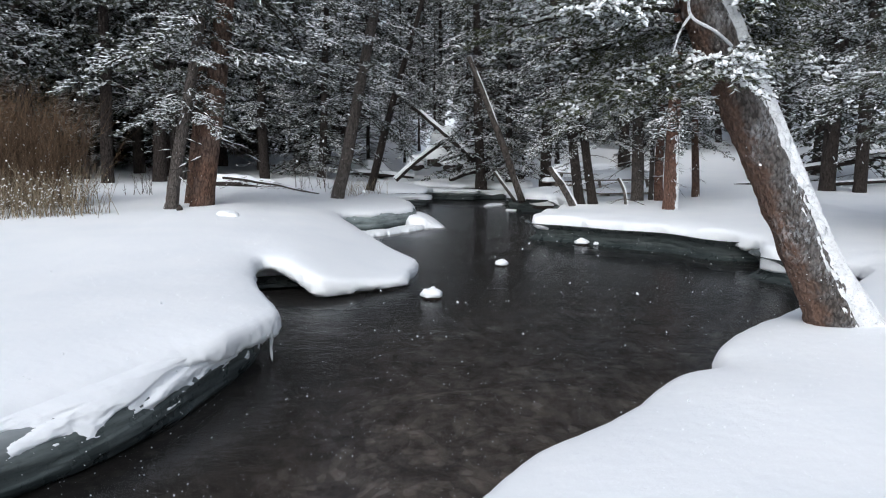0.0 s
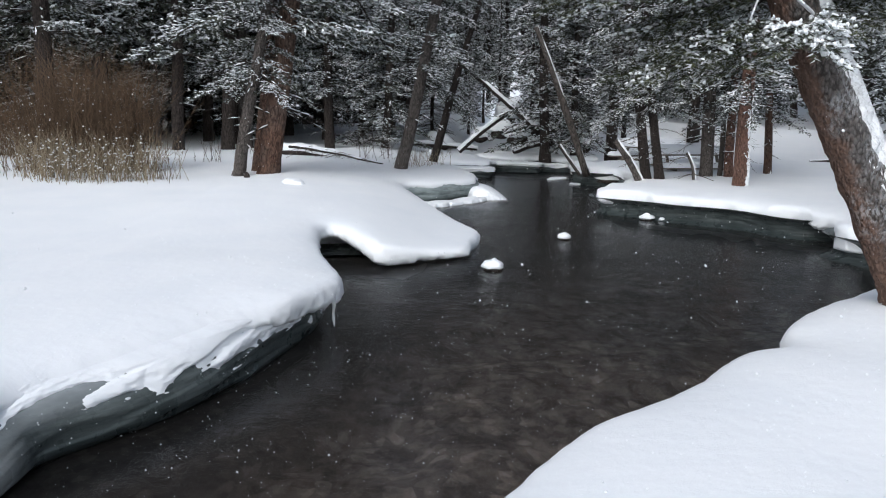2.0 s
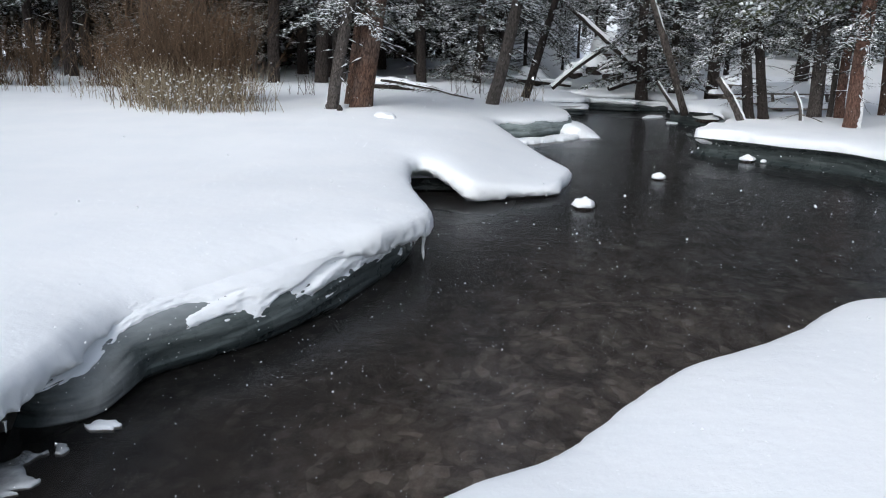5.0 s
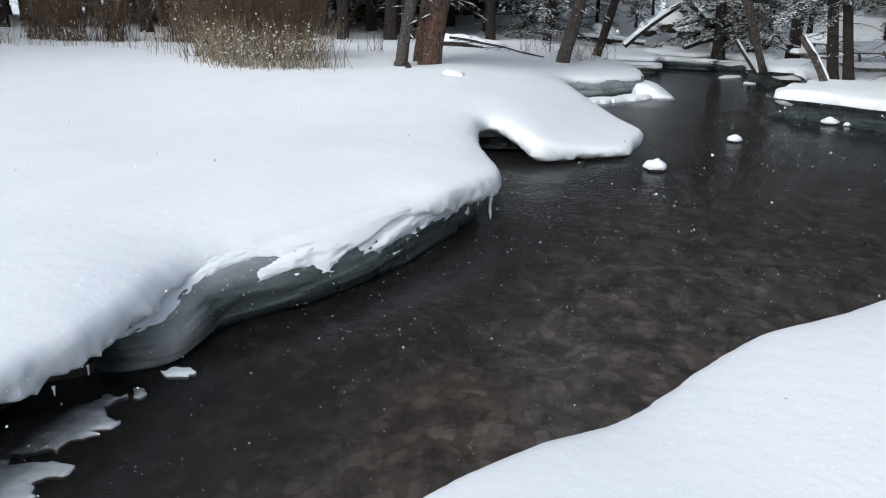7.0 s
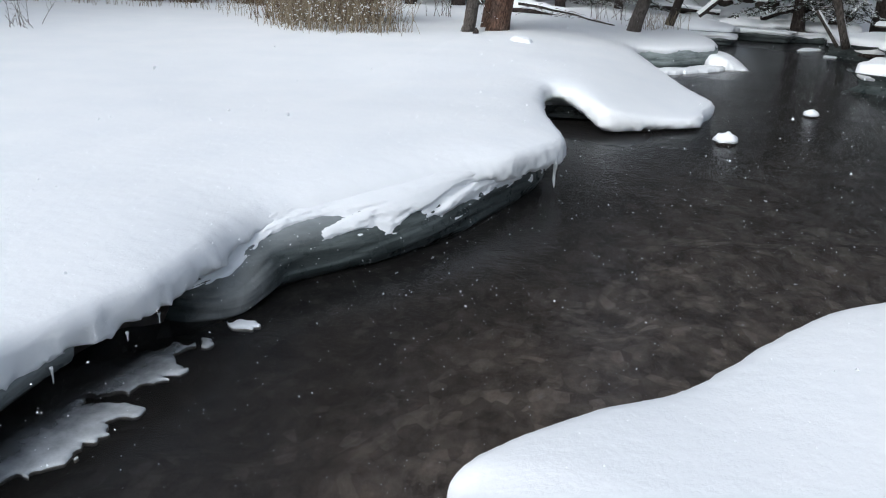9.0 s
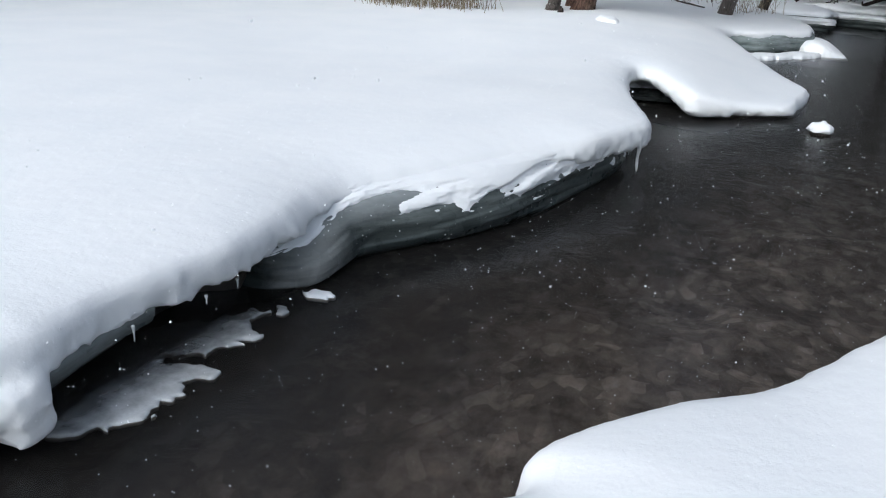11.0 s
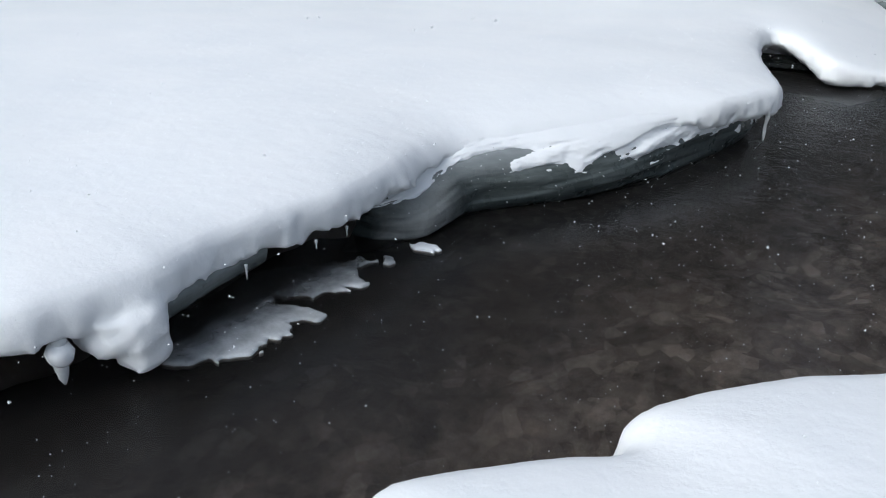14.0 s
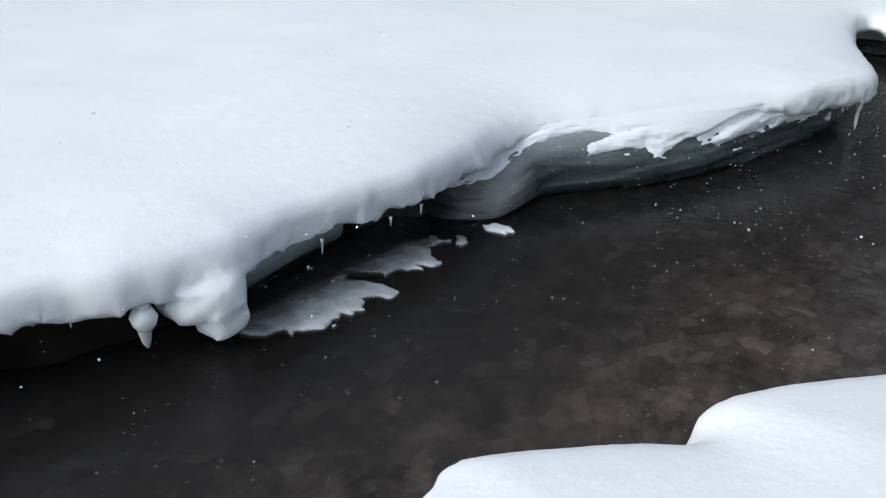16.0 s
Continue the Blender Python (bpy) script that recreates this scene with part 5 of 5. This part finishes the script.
# snow-covered boulders heaped on the far bank
for k, (x, y, w, hgt) in enumerate(((-0.25, 27.6, 0.75, 0.55), (0.35, 27.2, 0.9, 0.6), (0.75, 27.9, 0.7, 0.6), (0.1, 28.4, 1.0, 0.8), (-0.9, 27.3, 0.6, 0.4), (1.3, 27.0, 0.7, 0.45), (-2.3, 27.4, 0.9, 0.5), (2.4, 26.6, 0.8, 0.45))):
    ob = stone(x, y, w, w * 0.8, hgt, 60 + k, "dark boulder under a thick round cap of snow", stand(x, y, 0.0) - 0.05, 1.1)
    tagged(ob, group="snowy boulders of the far bank")


# ---- thin floating ice ----
def ice_sheet(outline, label, sunk=0.0, snowy=False, h=0.018):
    o = rounded(outline, 8)
    ob = snow_pad("ice_sheet", o[::3], 0.016 if not snowy else 0.03, h, label, None, -0.03, SHEET_ICE if not snowy else SNOW, 0.012, 0.10)
    tip = Vector((-2.5, 2.5, 0.0))
    ob.matrix_basis = Matrix.Translation(tip + Vector((0, 0, sunk))) @ pose(0, 0, 0, 0, 0 if snowy else -1.2, 0) @ Matrix.Translation(-tip)
    return tagged(ob, category="ice sheet", group="floating ice along the bank")


ice_sheet([(-3.1, 2.7), (-2.95, 2.85), (-2.72, 3.15), (-2.6, 3.27), (-2.57, 3.2), (-2.66, 3.08), (-2.55, 3.0), (-2.48, 2.97), (-2.58, 2.78), (-2.7, 2.6), (-2.78, 2.5), (-3.1, 2.3)],
          "thin grey ice sheet with a fingered edge")
ice_sheet([(-3.1, 2.35), (-2.8, 2.5), (-2.6, 2.58), (-2.45, 2.58), (-2.44, 2.5), (-2.53, 2.4), (-2.46, 2.3), (-2.52, 2.22), (-2.48, 2.1), (-2.58, 1.95), (-2.7, 1.82), (-3.1, 1.8)],
          "thin grey ice sheet with a fingered edge")
ice_sheet([(-3.4, 0.3), (-2.9, 0.6), (-2.84, 0.9), (-2.86, 1.06), (-3.0, 1.12), (-3.3, 1.1), (-3.6, 1.0)], "thin grey ice sheet just under the water", -0.05)
ice_sheet([(-2.60, 3.50), (-2.56, 3.45), (-2.50, 3.46), (-2.49, 3.52), (-2.53, 3.50), (-2.57, 3.53)], "small broken snowy piece of ice", 0.0, True)


def icicle(x, y, z0, z1, r, label, seed=0, blunt=False):
    zs = np.linspace(z0, z1, 9)
    rng = np.random.RandomState(seed)
    rad = r * np.array([1.1, 0.8, 0.7, 0.7, 0.75, 0.85, 0.85, 0.65, 0.2] if blunt else [1.3, 1.0, 0.85, 0.8, 0.6, 0.55, 0.6, 0.45, 0.12]) * rng.uniform(0.85, 1.15, 9)
    v, f = tube(np.stack([x + 0.004 * np.sin(zs * 30), y + 0 * zs, zs], 1), rad, 10, 0.15, seed)
    return tagged(mesh_object("icicle", v, f, THIN_ICE), label, "icicle", "icicles under the snow lip")


HANGS = "short clear icicle hanging from the snow lip"
icicle(-1.55, 7.02, 0.36, 0.04, 0.026, "white frosted icicle at the corner of the bank", 1)
icicle(-1.67, 7.2, 0.36, 0.14, 0.02, HANGS, 2)
drip = icicle(-2.775, 1.43, 0.29, 0.085, 0.03, "rounded icicle with a cap of snow", 3, True)
v, f = tube([(-2.775, 1.43, z) for z in (0.165, 0.195, 0.23, 0.26, 0.275)], [0.02, 0.045, 0.055, 0.045, 0.015], 12, 0.2, 4)
mesh_object("snow_cap", v, f, SNOW, drip, True, "cap of snow")
for x, y, z, drop in ((-2.69, 2.30, 0.30, 0.08), (-2.9, 1.2, 0.30, 0.07), (-2.65, 2.72, 0.29, 0.05), (-2.65, 2.95, 0.29, 0.06), (-2.97, 0.95, 0.30, 0.06)):
    icicle(x, y, z, z - drop, 0.007, HANGS, int(y * 100))


# ---- snags, logs and leaning poles ----
def pole(name, points, r0, r1, material, label, category, snow=0.0, seed=0, knots=0):
    """A bare trunk or log, with snow along its upper side."""
    line = rounded(points, 6, False)
    rng = np.random.RandomState(seed)
    ob = thing(name, tuple(line[0]), label, category)
    line = line - line[0]
    n = len(line)
    v, f = tube(line, np.linspace(r0, r1, n), 12, 0.15, seed)
    mesh_object("stem", v, f, material, ob)
    if snow:
        rad = np.linspace(r0, r1, n)
        p, t, u, w = frame_along(line)
        up = unit(np.array([0.15, 0, 1.0]) - t * (t @ np.array([0.15, 0, 1.0]))[:, None])
        side = np.cross(t, up)
        ang = np.linspace(-1.15, 1.15, 9)
        ks = np.arange(n)
        th = np.array([[snow * (max(0, 1 - (a / 1.15) ** 2) ** 0.6) * (0.5 + float(vnoise(k * 0.6 + seed, a, 3.0))) - 0.006 for a in ang] for k in ks])
        vv = p[:, None] + (rad[:, None] + th)[..., None] * (up[:, None] * np.cos(ang)[None, :, None] + side[:, None] * np.sin(ang)[None, :, None])
        i, j = np.meshgrid(np.arange(n - 1), np.arange(8), indexing="ij")
        a = i * 9 + j
        mesh_object("snow_cover", vv.reshape(-1, 3), np.stack([a, a + 9, a + 10, a + 1], -1).reshape(-1, 4), SNOW, ob, True, "snow along the top")
    if knots:
        tw = Soup()
        s = rng.uniform(0.15, 0.95, knots)
        p0 = np.stack([np.interp(s, np.linspace(0, 1, n), line[:, k]) for k in range(3)], 1)
        sp, tb, twd, ts = twigs_of(rng, p0, rng.uniform(0, 6.28, knots), rng.uniform(0.2, 0.9, knots), rng.uniform(-0.3, 0.4, knots), rng.uniform(0.0, 0.4, knots), 4)
        tw.add(*spines(rng, sp, np.full(knots, 0.012)))
        tw.add(*spines(rng, tb[:, None] + twd[:, None] * (np.linspace(0, 1, 3)[None] * ts[:, None])[..., None], np.full(len(tb), 0.005)))
        tagged(tw.object("twig_mass", DEAD_TWIG, ob, True, "bare broken twigs"), kind="stuff")
    return ob


pole("fallen_log", [(-1.54, 26.2, 0.53), (-0.76, 26.45, 1.22), (0.02, 26.7, 1.78)], 0.085, 0.07, BARK_DARK, "fallen dark log propped up and topped with snow", "log", 0.05, 1, 4)
pole("leaning_snag", [(2.05, 20.6, 0.3), (1.14, 20.2, 2.7), (0.63, 20.0, 3.9)], 0.095, 0.06, BARK_GREY, "bare dead trunk leaning over the far creek", "snag", 0.006, 2, 22)
pole("leaning_stick", [(1.88, 20.8, 0.3), (1.31, 20.5, 1.07)], 0.045, 0.03, BARK_GREY, "short broken pole leaning at the far bank", "snag", 0.03, 3)
pole("leaning_stub", [(2.92, 17.25, 0.3), (2.58, 17.1, 0.9), (2.25, 17.0, 1.34)], 0.085, 0.06, BARK_GREY, "broken leaning trunk plastered with snow", "snag", 0.022, 4, 2)
pole("snowy_stick", [(3.99, 17.4, 0.4), (3.93, 17.35, 0.8), (3.78, 17.3, 1.1)], 0.035, 0.025, BARK_GREY, "short upright stick coated in snow", "snag", 0.03, 5, 3)
pole("leaning_snag", [(-1.6, 29.3, 3.4), (-0.6, 28.2, 2.6), (0.4, 26.6, 1.75), (1.0, 25.9, 1.2)], 0.08, 0.11, BARK_DARK, "dark dead trunk fallen between the trees", "snag", 0.022, 6, 8)
pole("fallen_branch", [(-5.5, 20.1, 0.96), (-5.0, 19.85, 0.93), (-4.5, 19.7, 0.86), (-4.0, 19.45, 0.81), (-3.5, 19.25, 0.71), (-2.95, 19.0, 0.64)], 0.045, 0.016, BARK_DARK, "thin fallen branch lying over the snow", "branch", 0.014, 7, 22)
pole("fallen_log", [(-6.2, 20.6, 0.76), (-5.4, 20.4, 0.80), (-4.7, 20.2, 0.72), (-4.2, 20.0, 0.66)], 0.09, 0.06, BARK_DARK, "old log under thick snow", "log", 0.16, 8, 6)
pole("fallen_log", [(-3.9, 27.0, 0.58), (-2.9, 26.7, 0.72), (-2.0, 27.0, 0.66), (-1.0, 27.3, 0.55)], 0.08, 0.05, BARK_DARK, "old log under thick snow", "log", 0.09, 9, 5)
pole("fallen_log", [(0.22, 26.0, 0.54), (0.67, 26.15, 0.72), (1.13, 26.3, 0.83)], 0.085, 0.07, BARK_DARK, "old log under thick snow", "log", 0.1, 10, 5)
# added dark pole for the black undercut below the far snow, where only shade lies
pole("fallen_log", [(1.98, 21.5, 0.10), (2.5, 21.05, 0.13), (3.15, 20.6, 0.15)], 0.06, 0.08, BARK_DARK, "dark pole added as shade under the far snow edge", "log", 0.1, 11)
pole("fallen_log", [(8.7, 23.9, 0.52), (9.2, 23.8, 0.56), (9.8, 23.7, 0.52)], 0.06, 0.05, BARK_DARK, "thin dark log half buried in snow", "log", 0.015, 12)
pole("fallen_log", [(11.0, 23.4, 0.55), (12.4, 23.0, 0.68), (14.0, 22.6, 0.75)], 0.07, 0.05, BARK_DARK, "thin dark log half buried in snow", "log", 0.03, 15)
pole("fallen_log", [(11.3, 25.5, 0.9), (13.5, 24.4, 1.35), (15.5, 23.8, 1.6)], 0.1, 0.08, BARK_DARK, "dark log leaning out of the snow", "log", 0.05, 13)


# ---- willows and dry stalks at the edge of the meadow ----
def shrub(name, spots, count, high, low, slim, material, label, seed, fan=0.25, snow=0.0, forks=3):
    """Many thin upright stems that spread a little and fork towards their tips."""
    rng = np.random.RandomState(seed)
    cx, cy = np.mean(spots, 0)
    ob = thing(name, (cx, cy, stand(cx, cy)), label, "shrub", "shrubs along the meadow edge")
    g = np.array([cx, cy, stand(cx, cy)])
    pick = rng.randint(0, len(spots), count)
    base = np.array(spots)[pick] + rng.normal(0, 0.22, (count, 2))
    p0 = np.column_stack([base, land(base[:, 0], base[:, 1]) - 0.05]) - g
    az, tilt, size = rng.uniform(0, 6.28, count), np.abs(rng.normal(0, fan, count)) * 1.3, rng.uniform(low, high, count)
    way = np.stack([np.cos(az) * np.sin(tilt), np.sin(az) * np.sin(tilt), np.cos(tilt)], 1)
    bow = np.stack([np.cos(az + 1), np.sin(az + 1), np.zeros(count)], 1) * rng.normal(0, 0.2, (count, 1))
    s = np.linspace(0, 1, 5)
    sp = p0[:, None] + way[:, None] * (size[:, None] * s)[..., None] + bow[:, None] * (size[:, None] * s * s)[..., None]
    stems = Soup().add(*spines(rng, sp, np.full(count, slim)))
    tips = []
    for _ in range(forks):
        q = rng.uniform(0.3, 0.85, count)
        b = p0 + way * (size * q)[:, None] + bow * (size * q * q)[:, None]
        w = unit(way + rng.normal(0, 0.55, (count, 3)) * (1, 1, 0.5))
        ln = size * rng.uniform(0.15, 0.4, count)
        stems.add(*spines(rng, b[:, None] + w[:, None] * (np.linspace(0, 1, 3)[None] * ln[:, None])[..., None], np.full(count, slim * 0.6)))
        tips.append(b + w * (ln * rng.uniform(0.3, 0.9, count))[:, None])
    tagged(stems.object("thicket", material, ob, True, ""), kind="stuff")
    if snow:
        c = np.concatenate(tips)
        c = c[rng.rand(len(c)) < snow]
        n = len(c)
        along = unit(rng.normal(0, 1, (n, 3)) * (1, 1, 0.3))
        tagged(Soup().add(*snow_lumps(rng, c, along, rng.uniform(0.012, 0.03, n), rng.uniform(0.008, 0.016, n), rng.uniform(0.01, 0.02, n), 4))
               .object("snow_dusting", BRANCH_SNOW, ob, True, "specks of snow caught on the twigs"), kind="stuff")
    return ob


TALL = "dense brown leafless willow thicket rising from the snow"
shrub("willow", [(-9.0, 14.6), (-8.7, 15.0), (-8.4, 14.5)], 240, 2.5, 1.0, 0.006, WILLOW, TALL, 31, 0.24, 0.02, 6)
shrub("willow", [(-8.0, 14.4), (-7.7, 14.8), (-7.9, 15.2)], 250, 2.4, 1.0, 0.006, WILLOW, TALL, 32, 0.22, 0.02, 6)
shrub("willow", [(-7.3, 14.3), (-7.05, 14.7), (-7.2, 15.1)], 220, 2.1, 0.8, 0.006, WILLOW, TALL, 33, 0.22, 0.02, 6)
DRY = "pale dry stalks flecked with snow before the willows"
shrub("dry_stalks", [(-8.3, 13.6), (-7.9, 13.4), (-7.5, 13.3)], 190, 1.0, 0.35, 0.006, DRY_STALK, DRY, 34, 0.26, 0.3)
shrub("dry_stalks", [(-7.1, 13.2), (-6.7, 13.3), (-6.4, 13.4), (-6.1, 13.6)], 200, 0.9, 0.3, 0.006, DRY_STALK, DRY, 35, 0.26, 0.3)
shrub("dry_stalks", [(-9.3, 14.4), (-10.2, 15.0), (-9.7, 14.7)], 26, 0.7, 0.3, 0.005, DRY_STALK, "sparse dry stalks in the snow", 36, 0.3, 0.3)
shrub("dry_stalks", [(-11.2, 15.9), (-12.2, 15.9), (-13.2, 15.8)], 60, 0.6, 0.2, 0.005, DRY_STALK, "sparse dry stalks in the snow", 37, 0.25, 0.4)
shrub("dry_stalks", [(-14.2, 15.8), (-15.2, 15.8), (-16.2, 15.6)], 60, 0.6, 0.2, 0.005, DRY_STALK, "sparse dry stalks in the snow", 38, 0.25, 0.3)
shrub("red_willow", [(-14.6, 17.4), (-13.6, 17.8), (-15.6, 17.6)], 420, 1.8, 0.8, 0.008, WILLOW, "low reddish leafless willow thicket", 39, 0.25, 0.1)
shrub("red_willow", [(-11.3, 18.0), (-10.4, 17.6), (-12.2, 18.2)], 260, 1.5, 0.6, 0.008, WILLOW, "low reddish leafless willow thicket", 40, 0.25, 0.2)
shrub("sapling", [(-6.4, 17.5)], 9, 0.75, 0.4, 0.007, DEAD_TWIG, "small bare sapling standing in snow", 41, 0.3, 0.3)
shrub("sapling", [(-6.8, 17.3)], 5, 0.45, 0.2, 0.006, DEAD_TWIG, "small bare sapling standing in snow", 42, 0.3, 0.3)
shrub("sapling", [(-12.3, 11.2)], 16, 0.6, 0.25, 0.007, DEAD_TWIG, "small bare sapling heaped with snow", 43, 0.5, 0.9)
shrub("dry_stalks", [(-2.2, 20.0), (-1.9, 20.5), (-2.3, 19.6)], 60, 0.6, 0.3, 0.005, DRY_STALK, "thin dry grass stalks beside the tree", 44, 0.4, 0.1)
shrub("sapling", [(-3.4, 20.2), (-3.0, 21.0)], 24, 1.0, 0.4, 0.006, DEAD_TWIG, "thin bare shrub in the snow", 45, 0.35, 0.3)


# ---- picnic tables ----
def plank(bm_size, at):
    bm = bmesh.new()
    bmesh.ops.create_cube(bm, size=1, matrix=Matrix.Translation(at) @ Matrix.Diagonal((*bm_size, 1)))
    bmesh.ops.bevel(bm, geom=bm.edges[:], offset=0.006, segments=1, affect="EDGES")
    return bm


def part(name, bm, material, parent, label=""):
    me = bpy.data.meshes.new(name)
    bm.to_mesh(me)
    bm.free()
    me.materials.append(material)
    ob = new(name, me)
    ob.parent = parent
    return tagged(ob, label) if label else ob


def picnic_table(x, y, z, turn):
    t = thing("picnic_table", (x, y, z), "dark wooden picnic table under a thick cushion of snow", "picnic table", "picnic tables under the trees")
    for k in range(5):
        part("top_board", plank((1.8, 0.135, 0.04), (0, -0.29 + 0.145 * k, 0.74)), WOOD, t)
    for s in (-1, 1):
        for k in (0, 1):
            part("bench_board", plank((1.8, 0.135, 0.04), (0, s * (0.62 + 0.145 * k), 0.44)), WOOD, t)
        for e in (-0.65, 0.65):
            leg = plank((0.045, 0.09, 0.92), (0, 0, 0))
            bmesh.ops.transform(leg, matrix=pose(e, s * 0.42, 0.36, s * 28), verts=leg.verts)
            part("leg", leg, WOOD, t)
    for e in (-0.65, 0.65):
        part("crossbar", plank((0.045, 1.5, 0.09), (e + 0.046, 0, 0.37)), WOOD, t)
    def cushion(name, half, mid, high):
        xs, ys = np.meshgrid(np.linspace(-0.92, 0.92, 40), np.linspace(-half, half, 14), indexing="ij")
        edge = np.clip(np.minimum((0.92 - abs(xs)) / 0.12, (half - abs(ys)) / 0.1), 0, 1)
        zz = high * (1 - (1 - edge) ** 2.2) ** 0.6 * (0.85 + 0.3 * vnoise(xs * 3 + x, ys * 3, 2.0))
        i, j = np.meshgrid(np.arange(39), np.arange(13), indexing="ij")
        a = i * 14 + j
        mesh_object(name, np.stack([xs, ys + mid[0], zz + mid[1]], -1).reshape(-1, 3), np.stack([a, a + 14, a + 15, a + 1], -1).reshape(-1, 4), SNOW, t, True, "soft snow cushion")
    cushion("snow_cushion", 0.39, (0, 0.758), 0.2)
    cushion("snow_cushion", 0.17, (-0.69, 0.458), 0.12)
    cushion("snow_cushion", 0.17, (0.69, 0.458), 0.12)
    t.rotation_euler = (0, 0, radians(turn))
    return t


picnic_table(4.55, 20.7, 0.14, 12)
picnic_table(4.1, 23.2, 0.2, 30)


# ---- falling snow ----
def flakes(count, seed, near=1.6, far=17.0, high=4.6, size=(0.0018, 0.0044)):
    rng = np.random.RandomState(seed)
    depth = rng.uniform(near, far, count)
    ang = np.radians(rng.uniform(-32, 72, count))
    c = np.stack([-np.sin(ang) * depth, np.cos(ang) * depth, rng.uniform(0.05, high, count)], 1)

    c = c[(land(c[:, 0], c[:, 1]) + 0.1 < c[:, 2]) | (np.abs(c[:, 0] + 0.8 - 0.25 * (c[:, 1] - 3)) < 1.2)]
    n = len(c)
    r = rng.uniform(*size, n) * np.where(rng.rand(n) < 0.06, rng.uniform(1.3, 1.9, n), 1.0)
    v, f = snow_lumps(rng, c, unit(rng.normal(0, 1, (n, 3)) * (1, 1, 0.4)), r * 1.2, r, r * 1.2, 3)
    return tagged(mesh_object("snowflakes", v, f, BRANCH_SNOW), "loose white snowflakes falling through the air", "snowfall", kind="stuff")


flakes(3200, 51)
flakes(3800, 52, 2.0, 6.5, 1.6, (0.0012, 0.0027))
